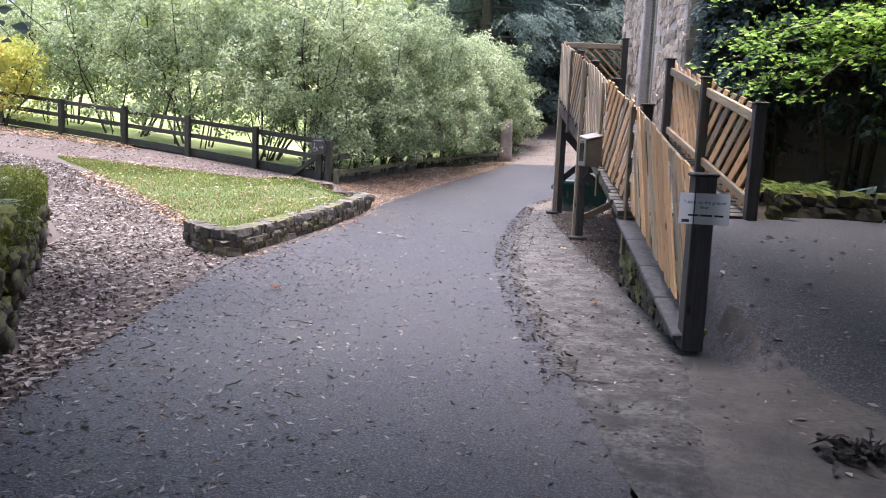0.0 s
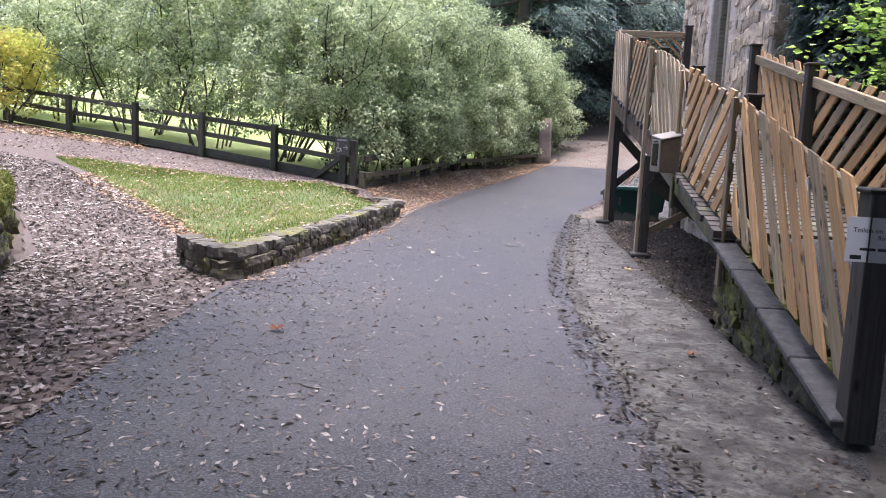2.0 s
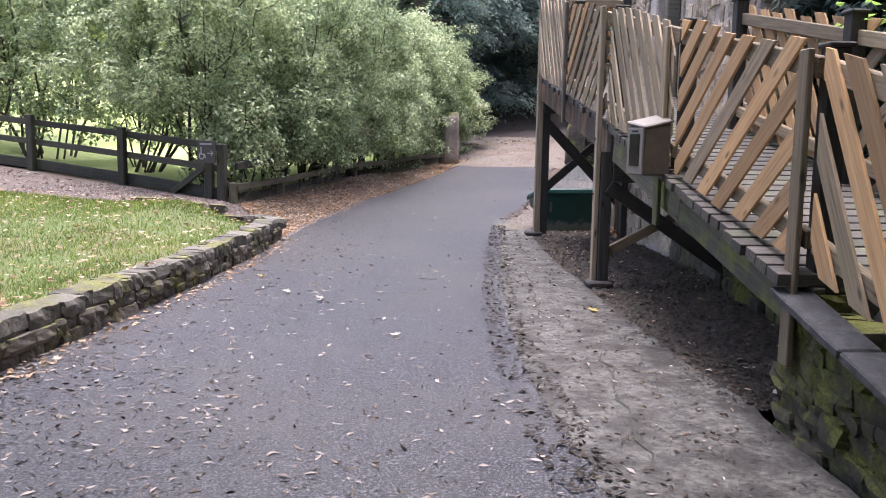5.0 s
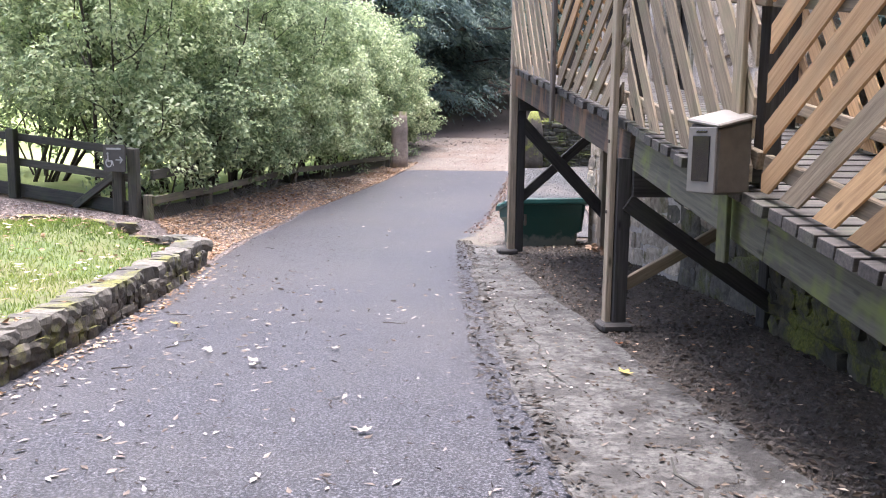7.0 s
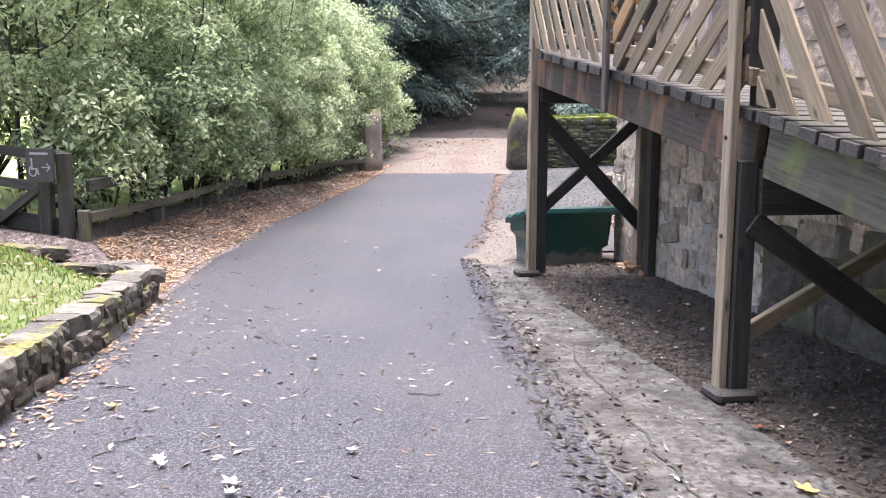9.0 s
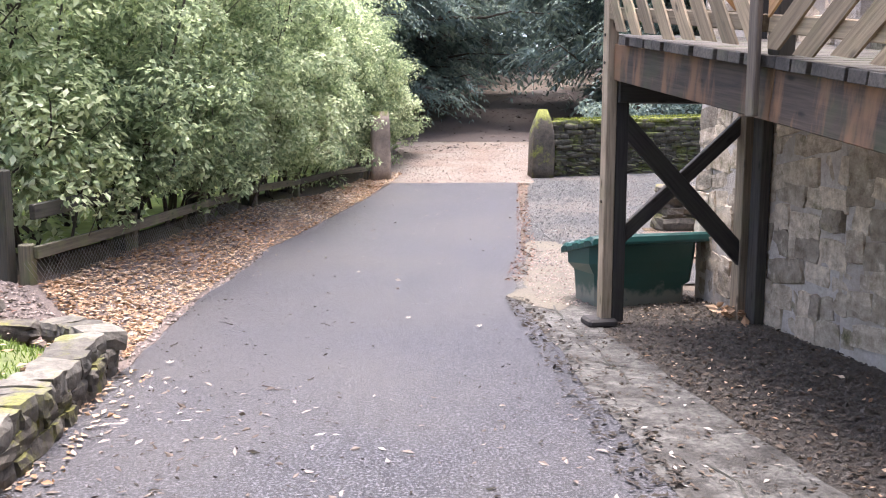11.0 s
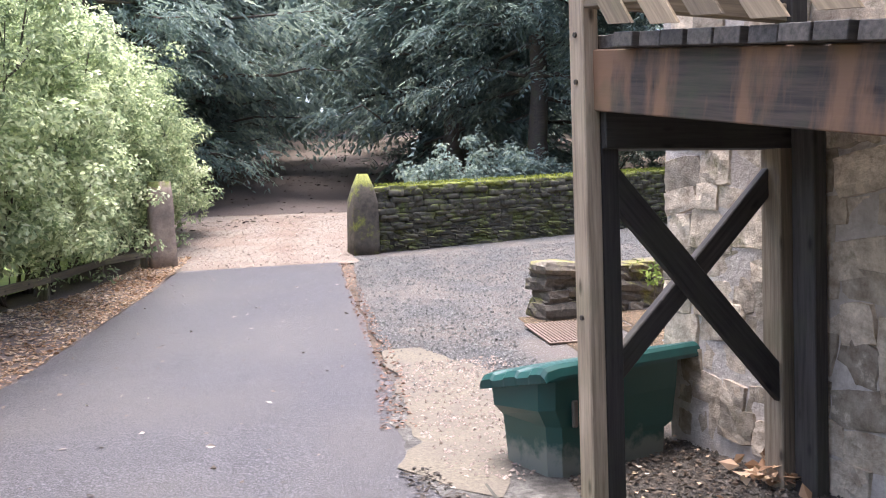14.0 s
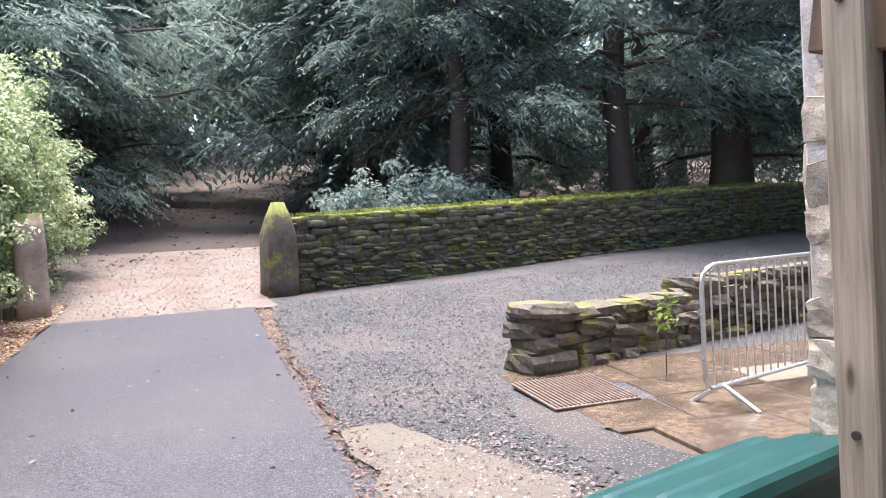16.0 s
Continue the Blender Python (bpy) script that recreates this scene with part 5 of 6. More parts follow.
pm, pn, pl, pb = nodes_of("notice_paper")
pb.inputs["Base Color"].default_value = (0.82, 0.82, 0.82, 1)
pb.inputs["Roughness"].default_value = 0.35
pt = pn.new("ShaderNodeBsdfTranslucent")
pt.inputs[0].default_value = (0.85, 0.85, 0.85, 1)
px = pn.new("ShaderNodeMixShader")
px.inputs[0].default_value = 0.6
pl.new(pb.outputs[0], px.inputs[1])
pl.new(pt.outputs[0], px.inputs[2])
pl.new(px.outputs[0], pn["Material Output"].inputs[0])
nm = RAMP @ pose(0.0, -0.083, 1.06, 90, 0, -8)
notice = thing("paper_notice", nm, "white laminated paper notice pinned to the end post", "notice")
part("sheet", box_mesh("sheet", 0.335, 0.215, 0.0015, pm, 0), notice, nm)
part("lettering", lettering("Toilets on the ground", 0.032, M_INK), notice, nm @ Matrix.Translation((0, 0.035, 0.0018)))
part("lettering", lettering("floor", 0.030, M_INK), notice, nm @ Matrix.Translation((0.0, 0.002, 0.0018)))
for x, w in ((-0.07, 0.07), (0.015, 0.08), (0.10, 0.06)):
    part("lettering_bar", box_mesh("lettering_bar", w, 0.013, 0.0012, M_INK, 0), notice, nm @ Matrix.Translation((x, -0.045, 0.0018)))
part("corner_mark", box_mesh("corner_mark", 0.05, 0.02, 0.0012, M_INK, 0), notice, nm @ Matrix.Translation((-0.12, -0.085, 0.0018)))

M_STEEL = plain("galvanised_steel", (0.55, 0.56, 0.57), 0.38, 0.85, 0.1)
tm = RAMP @ Matrix.Translation((-0.02, 0.92, 1.14)) @ pose(0, 0, 0, 90, 0, -90) @ pose(0, 0, 0, 0, 0, 18)
plate = thing("metal_plate", tm, "grey metal plate with a pale label screwed to the railing slats", "plate")
part("plate_body", box_mesh("plate_body", 0.10, 0.34, 0.012, M_STEEL, 0.003), plate, tm)
part("plate_label", box_mesh("plate_label", 0.09, 0.08, 0.004, M_WHITE, 0), plate, tm @ Matrix.Translation((0, 0.12, 0.009)), "pale label")
for y in (0.13, -0.14):
    part("screw", ring_mesh("screw", 0, 0.008, 0, 360, M_INK), plate, tm @ Matrix.Translation((0, y, 0.012)))

# ---- grit bin ----
M_BINGREEN = plain("green_plastic", (0.006, 0.052, 0.046), 0.45, 0.0, 0.25, 6)
gm_ = Matrix.Translation((-2.11, 17.60, 0.0)) @ pose(0, 0, 0, 0, 0, 21)
gbin = thing("grit_bin", gm_, "dark green plastic grit bin with sloping lid, scuffed pale below", "grit bin")


def loft(name, rings, material, cap=True, smooth=False):
    """A body from rectangular rings (x0, x1, y0, y1, z), bottom first."""
    bm = bmesh.new()
    rows = []
    for x0, x1, y0, y1, z in rings:
        c = min(x1 - x0, y1 - y0) * 0.12
        rows.append([bm.verts.new(p) for p in ((x0 + c, y0, z), (x1 - c, y0, z), (x1, y0 + c, z), (x1, y1 - c, z), (x1 - c, y1, z), (x0 + c, y1, z), (x0, y1 - c, z), (x0, y0 + c, z))])
    for p, q in zip(rows, rows[1:]):
        for k in range(8):
            bm.faces.new((p[k], p[(k + 1) % 8], q[(k + 1) % 8], q[k]))
    if cap:
        bm.faces.new(rows[0])
        bm.faces.new(rows[-1])
    return mesh_bm(name, bm, material, smooth)


m_bin, n_, l_, b_ = nodes_of("scuffed_green_plastic")
sepz = n_.new("ShaderNodeSeparateXYZ")
l_.new(n_.new("ShaderNodeTexCoord").outputs["Object"], sepz.inputs[0])
addn = n_.new("ShaderNodeMath")
addn.operation = "MULTIPLY_ADD"
addn.inputs[1].default_value = -2.6
l_.new(sepz.outputs[2], addn.inputs[0])
l_.new(noise_node(n_, l_, position(n_), 9, 6), addn.inputs[2])
dirt = ramp_node(n_, l_, addn.outputs[0], [(0.0, (0, 0, 0)), (0.25, (0.75, 0.75, 0.75))])
l_.new(mix_node(n_, l_, dirt, (0.006, 0.058, 0.048), (0.20, 0.21, 0.185)), b_.inputs["Base Color"])
b_.inputs["Roughness"].default_value = 0.42
body = loft("body", [(-.49, .40, -.24, .24, 0.0), (-.50, .405, -.25, .25, .17), (-.50, .47, -.255, .255, .20), (-.51, .48, -.26, .26, .30), (-.565, .49, -.275, .275, .38), (-.57, .50, -.285, .285, .505)], m_bin, True, False)
for v in body.vertices:
    v.co.z -= 0.22 * v.co.y * smooth_step(0.28, 0.5, v.co.z)
part("body", body, gbin, gm_)
LID = [(-.585, .505), (-.60, .508), (-.605, .56), (-.58, .592), (-.50, .603), (.53, .603), (.59, .602), (.622, .587), (.63, .562), (.618, .537), (.58, .527), (.53, .52), (.53, .505)]
bm = bmesh.new()
cols = []
for y, g in ((-.318, .075), (-.306, .03), (-.285, .006), (-.25, 0.0), (-.19, .0), (-.17, .012), (-.07, .012), (-.05, 0.0), (.05, 0.0), (.07, .012), (.17, .012), (.19, 0.0), (.25, 0.0), (.285, .006), (.306, .03), (.318, .075)):
    cols.append([bm.verts.new((x * (1 - min(g, .05) * 0.5), y, max(.505, z - g if z > .51 else z) - 0.22 * y)) for x, z in LID])
for p, q in zip(cols, cols[1:]):
    for k in range(len(LID)):
        j = (k + 1) % len(LID)
        bm.faces.new((p[k], p[j], q[j], q[k]))
bm.faces.new(cols[0])
bm.faces.new(cols[-1])
part("lid", mesh_bm("lid", bm, M_BINGREEN), gbin, gm_, "sloping teal plastic lid with a rolled end")
part("hasp", box_mesh("hasp", 0.035, 0.025, 0.15, M_BOXPAINT, 0.006), gbin, gm_ @ Matrix.Translation((-0.37, -0.282, 0.37)), "grey metal hasp")

# ---- paving, grate and barrier by the building ----
M_FLAG = earthy("wet_flagstone", [(0.3, (0.065, 0.047, 0.031)), (0.7, (0.175, 0.132, 0.09))], 14, 2.2, (0.05, 0.037, 0.025), 0.8, 0.27, 0.4)
M_PALEFLAG = earthy("dry_flagstone", [(0.3, (0.12, 0.09, 0.06)), (0.7, (0.21, 0.165, 0.115))], 16, 1.4, (0.13, 0.10, 0.07), 0.5, 0.8, 0.4)
terrace = thing("pavement_terrace", Matrix.Translation(at(-0.5, 20.5)), "wet brown flagstone terrace beside the building", "paving", kind="structure")
rng = random.Random(77)
v = 18.0
while v < 21.75:
    dep = rng.uniform(0.5, 0.8)
    u = -1.12 - 0.12 * (v - 20) + rng.uniform(-0.1, 0.1) - (0.0 if v > 19 else -0.4)
    while u < 3.2:
        wid = rng.uniform(0.55, 1.1)
        pos = at(u + wid / 2, v + dep / 2, -0.012 + rng.uniform(0, 0.006))
        dz = gz1(u, v + dep) - gz1(u, v)
        pale = rng.random() < 0.15
        if not (-1.45 < u + wid / 2 < -0.62 and 20.6 < v + dep / 2 < 21.5):
            part("flagstone", box_mesh("flagstone", wid - 0.025, dep - 0.025, 0.05, M_PALEFLAG if pale else M_FLAG, 0.008), terrace, Matrix.Translation(pos) @ pose(0, 0, 0, math.degrees(math.atan2(dz, dep)), 0, rng.uniform(-1.5, 1.5)))
        u += wid
    v += dep
M_GRATE = plain("rusty_grate", (0.16, 0.12, 0.095), 0.6, 0.4, 0.3)
grm = Matrix.Translation(at(-1.0, 21.1, 0.03)) @ pose(0, 0, 0, 6, 0, 3)
grate = thing("drain_grate", grm, "rusty ribbed drain cover set in the paving", "drain cover")
part("plate", box_mesh("plate", 0.78, 0.78, 0.02, M_GRATE, 0.003), grate, grm)
for i in range(19):
    part("bar", box_mesh("bar", 0.016, 0.74, 0.016, M_GRATE, 0.002), grate, grm @ Matrix.Translation((-0.36 + i * 0.04, 0, 0.016)))

bb = at(-0.36, 20.2, 0.0)
BAR_W, BAR_D = 2.1, Vector((0.93, 0.36, 0)).normalized()
barrier = thing("crowd_barrier", Matrix.Translation(bb), "galvanised steel crowd barrier standing on the paving", "barrier")


def bar_pt(u, z, off=0.0):
    p = bb + BAR_D * u
    return (p.x - BAR_D.y * off, p.y + BAR_D.x * off, bb.z + z)


loop_pts = [bar_pt(0, 0.26), bar_pt(0, 0.95), bar_pt(0.025, 1.04), bar_pt(0.08, 1.09), bar_pt(0.17, 1.11), bar_pt(BAR_W - 0.17, 1.11), bar_pt(BAR_W - 0.08, 1.09), bar_pt(BAR_W - 0.025, 1.04), bar_pt(BAR_W, 0.95), bar_pt(BAR_W, 0.26), bar_pt(BAR_W - 0.03, 0.20), bar_pt(BAR_W - 0.08, 0.18), bar_pt(0.08, 0.18), bar_pt(0.03, 0.20), bar_pt(0, 0.26)]
pipe("frame", barrier, loop_pts, 0.019, M_STEEL)
for i in range(17):
    u = 0.12 + i * 0.116
    pipe("bar", barrier, [bar_pt(u, 0.18), bar_pt(u, 1.11)], 0.008, M_STEEL, sides=6)
for u in (0.22, BAR_W - 0.22):
    for k in (-1, 1):
        pipe("foot", barrier, [bar_pt(u, 0.19), bar_pt(u, 0.01, 0.30 * k)], 0.019, M_STEEL)
for z in (0.42, 0.75):
    pipe("hook", barrier, [bar_pt(0.0, z), bar_pt(-0.045, z), bar_pt(-0.045, z + 0.04)], 0.009, M_STEEL, sides=6)

# ---- mossy wall at the ramp's upper side ----
side = thing("bank_wall", Matrix.Translation(at(0.9, 9.5)), "mossy bank wall with ferns on top, tree shade put into dark stone", "wall", kind="structure")
sw = [(0.98, 9.62), (2.2, 9.9), (4.6, 10.6)]
sh = lambda u: 0.58
core("wall_core", sw, lambda x, y: 0.52, sh, 0.4, M_DARKWALL, side)
# Darkest stones chosen here: the shade of the trees is in their colour.
stone_wall(side, sw, lambda x, y: 0.46, sh, 0.13, 0.3, 0.5, M_RETAIN, M_GATEDARK, 71, 0.7, 120, 0.03)


def fern(x, y, z, n, size, seed, material, label):
    rng = np.random.default_rng(seed)
    a = rng.uniform(0, 6.28, n)
    out = np.stack([np.cos(a), np.sin(a), rng.uniform(0.5, 1.1, n)], 1)
    root = np.tile(np.array([x, y, z]), (n, 1)) + rng.normal(0, 0.05, (n, 3)) * np.array([1, 1, 0])
    v, f = spray_arrays(root, out, rng, size, 26, size * 0.07, 0.8)
    return thing("fern", Matrix.Translation((x, y, z)), label, "fern", "ferns", mesh_arrays("fern", v - np.array([x, y, z]), f, material))


fern(1.15, 9.6, 1.04, 8, 0.34, 1, M_BLADE, "green fern growing on the bank wall")
fern(0.95, 9.5, 1.06, 7, 0.3, 2, M_BLADE, "green fern growing on the bank wall")
for i, (x, y) in enumerate(((-5.0, 4.95), (-6.1, 6.35), (-6.9, 7.3))):
    fern(x - 0.2, y + 0.1, gz1(x, y) + 0.72, 8, 0.36, 5 + i, M_HEDGE, "small fern on the mossy wall")

# ---- leafy bough hanging over the bank ----
rng = np.random.default_rng(55)
bx, by, bz = 3.6, 11.3, 3.6
chunks, pts = [], []
for k in range(34):
    e = np.array([rng.uniform(0.15, 2.8), rng.uniform(9.4, 11.3), 0.0])
    e[2] = rng.uniform(2.2 - 0.35 * e[0], 3.4)
    p = np.array([bx, by, bz + rng.uniform(-0.4, 0.3)])
    lp_ = np.array(limb(rng, p, e, 0.10, 6))
    chunks.append(tube_arrays([tuple(q) for q in lp_], [0.03, 0.025, 0.02, 0.014, 0.01, 0.004], 5))
    for j in range(34):
        u = rng.uniform(0.25, 1.0)
        c = np.array([np.interp(u * 5, np.arange(6), lp_[:, q]) for q in range(3)])
        tw = rng.normal(0, 1, 3) * np.array([0.32, 0.32, 0.08])
        for q in np.linspace(0.1, 1, 7):
            pts.append(c + tw * q + rng.normal(0, 0.03, 3))
bough = thing("beech_bough", Matrix.Translation((bx, by, bz)), "bright green beech bough hanging over the bank", "bough")
for v, f in chunks:
    part("branch", mesh_arrays("branch", v, f, M_BARK, True), bough, Matrix())
v, f = leaf_arrays(np.array(pts), rng, 0.085, 0.62, 0.0, 0.75)
part("foliage", mesh_arrays("foliage", v, f, M_BEECH), bough, Matrix())

# ---- litter, gravel and grass ----
def in_rows(rows, n, rng, skew=None):
    """Random places within a strip of rows (x0, y0, x1, y1)."""
    rows = np.array(rows, float)
    ln = np.hypot(np.diff((rows[:, 0] + rows[:, 2]) / 2), np.diff((rows[:, 1] + rows[:, 3]) / 2)) * np.hypot(rows[:-1, 2] - rows[:-1, 0], rows[:-1, 3] - rows[:-1, 1])
    i = rng.choice(len(rows) - 1, n, p=ln / ln.sum())
    t, w = rng.uniform(0, 1, n), rng.uniform(0, 1, n)
    if skew:
        w = skew(w, rng)
    r = rows[i] * (1 - t)[:, None] + rows[i + 1] * t[:, None]
    return r[:, 0] * (1 - w) + r[:, 2] * w, r[:, 1] * (1 - w) + r[:, 3] * w, w


def litter(name, rows, n, size, material, label, seed, dz=0.02, lift=None, skew=None, aspect=0.5):
    rng = np.random.default_rng(seed)
    x, y, w = in_rows(rows, n, rng, skew)
    z = ground_z(x, y) + dz + rng.uniform(0, 0.008, n)
    if lift:
        z = z + lift(x, y, w)
    v, f = leaf_arrays(np.stack([x, y, z], 1), rng, size, aspect, 0.0, 0.88)
    return thing(name, Matrix(), label, "leaves", "", mesh_arrays(name, v, f, material), "stuff")


M_DEBRIS = leafy("rotted_leaf", [(0.05, (0.02, 0.015, 0.011)), (0.55, (0.07, 0.052, 0.038)), (0.95, (0.17, 0.135, 0.10))], 0.05, 0.6)
M_REDBITS = leafy("reddish_leaf_bits", [(0.05, (0.07, 0.04, 0.03)), (0.5, (0.17, 0.10, 0.075)), (0.95, (0.32, 0.23, 0.18))], 0.1, 0.7)
ROADROWS = [(-2.7, 1.0, 0.8, 1.0), (-3.3, 3.3, -0.1, 3.4), (-4.35, 6.6, -1.1, 6.4), (-4.95, 9.0, -1.9, 9.0), (-5.3, 11.9, -2.35, 11.4), (-5.75, 14.9, -2.8, 14.5), (-6.14, 17.6, -3.24, 17.6)]
FARROWS = [(-6.14, 17.6, -3.24, 17.6), (-6.0, 22.7, -3.05, 23.0), (-5.55, 26.6, -3.02, 26.8)]
VERGE = [(-5.85, 15.2, -6.9, 16.0), (-6.1, 16.5, -6.95, 16.8), (-6.2, 18, -7.0, 18), (-6.25, 20.1, -7.0, 20.1), (-6.0, 22.7, -6.9, 22.7), (-5.6, 26.4, -6.3, 26.6), (-5.5, 28, -6.2, 28)]
PATHROWS = [(-3.2, 3.2, -5.2, 5.2), (-3.75, 4.85, -6.9, 7.6), (-4.9, 8.3, -7.4, 8.6), (-6.5, 10.3, -9.5, 10.5), (-8.0, 11.5, -12.0, 11.8), (-11.4, 13.2, -14, 13.4)]
APRON = [(-.3, 4.0, 0.6, 4.2), (-1.05, 6.4, 0.0, 6.4), (-1.4, 7.6, -0.38, 7.8), (-1.95, 9.5, -.75, 9.3), (-2.3, 11.4, -1.45, 11.6), (-2.75, 14.4, -2.1, 14.2), (-3.2, 17.6, -2.55, 16.3)]
CHIP = [(-0.75, 8.9, .45, 9.2), (-1.4, 11.6, 0.1, 11.9), (-2.1, 14.2, -0.6, 14.6), (-2.55, 16.3, -1.2, 16.6), (-2.2, 18.3, -1.35, 17.6)]
RIGHT = [(0.85, 3.6, 4.5, 3.6), (0.25, 6.1, 4.0, 7), (-.1, 7.6, 3.0, 8.8)]
EDGES = lambda w, rng: np.where(rng.random(len(w)) < 0.5, w ** 2.2 * 0.5, w)
litter("lane_leaves", ROADROWS[:4], 3000, 0.048, M_PALELEAF, "pale fallen leaves scattered over the lane", 1, 0.014, None, EDGES, 0.36)
litter("lane_middle_leaves", ROADROWS[3:6], 640, 0.056, M_PALELEAF, "pale fallen leaves thinly scattered over the lane", 51, 0.014, None, EDGES, 0.38)
litter("lane_bits", ROADROWS[:4], 3800, 0.036, M_CHIPS, "dark bark and twig bits on the lane", 2, 0.014, None, EDGES, 0.3)
litter("lane_middle_bits", ROADROWS[3:], 1100, 0.034, M_CHIPS, "a few dark bark bits on the lane", 52, 0.014, None, EDGES, 0.3)
litter("lane_far_leaves", FARROWS, 160, 0.05, M_PALELEAF, "a few pale leaves on the upper lane", 3, 0.016)
litter("path_leaves", PATHROWS, 5000, 0.07, M_PALELEAF, "pale and brown leaves thick on the grit path", 4, 0.018)
litter("path_brown_leaves", PATHROWS, 1500, 0.06, M_CHIPS, "brown leaves on the grit path", 5, 0.02)
M_GREYLEAF = leafy("grey_fallen_leaf", [(0.05, (0.24, 0.205, 0.18)), (0.95, (0.52, 0.475, 0.44))], 0.1, 0.6)
litter("path_grey_leaves", PATHROWS, 1100, 0.07, M_GREYLEAF, "pale grey fallen leaves on the grit path", 17, 0.026)
litter("verge_leaves", VERGE, 11000, 0.052, M_LITTER, "orange-brown leaf litter on the verge under the hedge", 6, 0.02)
litter("apron_leaves", APRON, 260, 0.042, M_PALELEAF, "pale leaves on the concrete strip", 7, 0.02, None, None, 0.38)
litter("apron_debris", APRON, 1300, 0.036, M_DEBRIS, "dark rotted leaf bits on the concrete strip", 54, 0.018)
litter("apron_bits", APRON, 650, 0.03, M_CHIPS, "dark bits on the concrete strip", 8, 0.022, None, None, 0.35)
litter("chippings_leaves", CHIP, 230, 0.042, M_LITTER, "brown leaves on the chippings", 9, 0.02)
litter("chippings_debris", CHIP, 3200, 0.042, M_DEBRIS, "dark rotted leaves and bark on the chippings", 53, 0.018)
litter("ramp_path_leaves", RIGHT, 420, 0.06, M_PALELEAF, "leaves on the path to the ramp", 10, 0.022)
litter("lawn_leaves", LAWN, 1000, 0.06, M_LITTER, "yellow-brown leaves on the lawn", 11, 0.075, lawn_lift)
litter("wall_foot_leaves", [(-4.85, 8.4, -4.65, 8.4), (-5.15, 11.5, -4.95, 11.5), (-5.75, 14.9, -5.5, 14.9)], 300, 0.05, M_LITTER, "leaves drifted against the low wall", 12, 0.02)
litter("lawn_edge_leaves", [(-5.3, 8.8, -5.8, 9.0), (-6.2, 10.3, -6.7, 10.3), (-7.6, 11.4, -8.0, 11.2), (-9.3, 12.4, -9.6, 12.0), (-10.4, 13.0, -10.6, 12.7)], 1100, 0.07, M_LITTER, "brown leaves drifted along the lawn's edge", 16, 0.024)
litter("side_path_leaves", [(-6.3, 15.2, -6.9, 15.9), (-7.2, 14.9, -7.6, 16.0), (-9.6, 14.4, -9.5, 16.2), (-11.5, 13.8, -12, 16.7), (-15, 13.6, -16, 17.0)], 1500, 0.06, M_PALELEAF, "brown and pale leaves on the path beside the fence", 55, 0.02)
litter("side_path_brown_leaves", [(-6.3, 15.2, -6.9, 15.9), (-7.2, 14.9, -7.6, 16.0), (-9.6, 14.4, -9.5, 16.2), (-11.5, 13.8, -12, 16.7), (-15, 13.6, -16, 17.0)], 900, 0.055, M_REDBITS, "reddish leaf bits on the path beside the fence", 56, 0.02)
litter("left_leaves", [(-12, 16.4, -18, 15), (-13, 17.2, -19, 17.2)], 1500, 0.10, M_LITTER, "reddish leaf litter under the autumn shrub", 13, 0.03)
litter("gutter_leaves", [(-3.3, 18.4, -3.05, 18.4), (-3.15, 20.3, -2.9, 20.3), (-3.1, 23, -2.9, 23), (-3.05, 26.7, -2.85, 26.7)], 1100, 0.04, M_REDBITS, "reddish bits along the lane's broken edge", 14, 0.02)
litter("grove_litter", [(-14, 30, -6.6, 31), (-14, 40, 18, 40), (-14, 70, 20, 70)], 5000, 0.13, M_SOILTRACK, "brown leaf litter under the yews", 15, 0.02)



def pebbles(name, rows, n, size, material, label, seed, dz=0.012):
    """Loose angular stones on the ground, joined in one."""
    rng = np.random.default_rng(seed)
    x, y, w = in_rows(rows, n, rng)
    c = np.stack([x, y, ground_z(x, y) + dz], 1)
    base = np.array([[1, 0, 0], [0, 1, 0], [-1, 0, 0], [0, -1, 0], [0, 0, 0.8]])
    s = size * rng.uniform(0.5, 1.5, (n, 1, 1)) * rng.uniform(0.6, 1.3, (n, 1, 3))
    a = rng.uniform(0, 6.28, n)
    rot = np.zeros((n, 3, 3))
    rot[:, 0, 0], rot[:, 0, 1], rot[:, 1, 0], rot[:, 1, 1], rot[:, 2, 2] = np.cos(a), -np.sin(a), np.sin(a), np.cos(a), 1
    v = np.einsum("nij,nkj->nki", rot, (base[None] + rng.normal(0, 0.18, (n, 5, 3))) * s * 0.5) + c[:, None, :]
    f = np.array([[0, 1, 4], [1, 2, 4], [2, 3, 4], [3, 0, 4]])
    f = (f[None] + (np.arange(n) * 5)[:, None, None]).reshape(-1, 3)
    return thing(name, Matrix(), label, "gravel", "", mesh_arrays(name, v.reshape(-1, 3), f, material), "stuff")


M_PEBBLE = stone("pebble", (0.042, 0.044, 0.043), (0.155, 0.157, 0.15), scale=12, island=True)
M_DARKPEBBLE = stone("dark_pebble", (0.03, 0.026, 0.021), (0.115, 0.10, 0.083), scale=12, island=True)
M_PINKPEBBLE = stone("pink_pebble", (0.13, 0.102, 0.085), (0.31, 0.255, 0.222), scale=12, island=True)
pebbles("gravel_stones", [(-3.0, 19.2, -1.6, 19.0), (-3.0, 20.5, -1.7, 20.6), (-2.95, 22, -1.3, 22.2), (-2.95, 24.5, 4, 24.5), (-2.7, 27, 7, 29)], 13000, 0.03, M_PEBBLE, "loose grey gravel stones", 31)
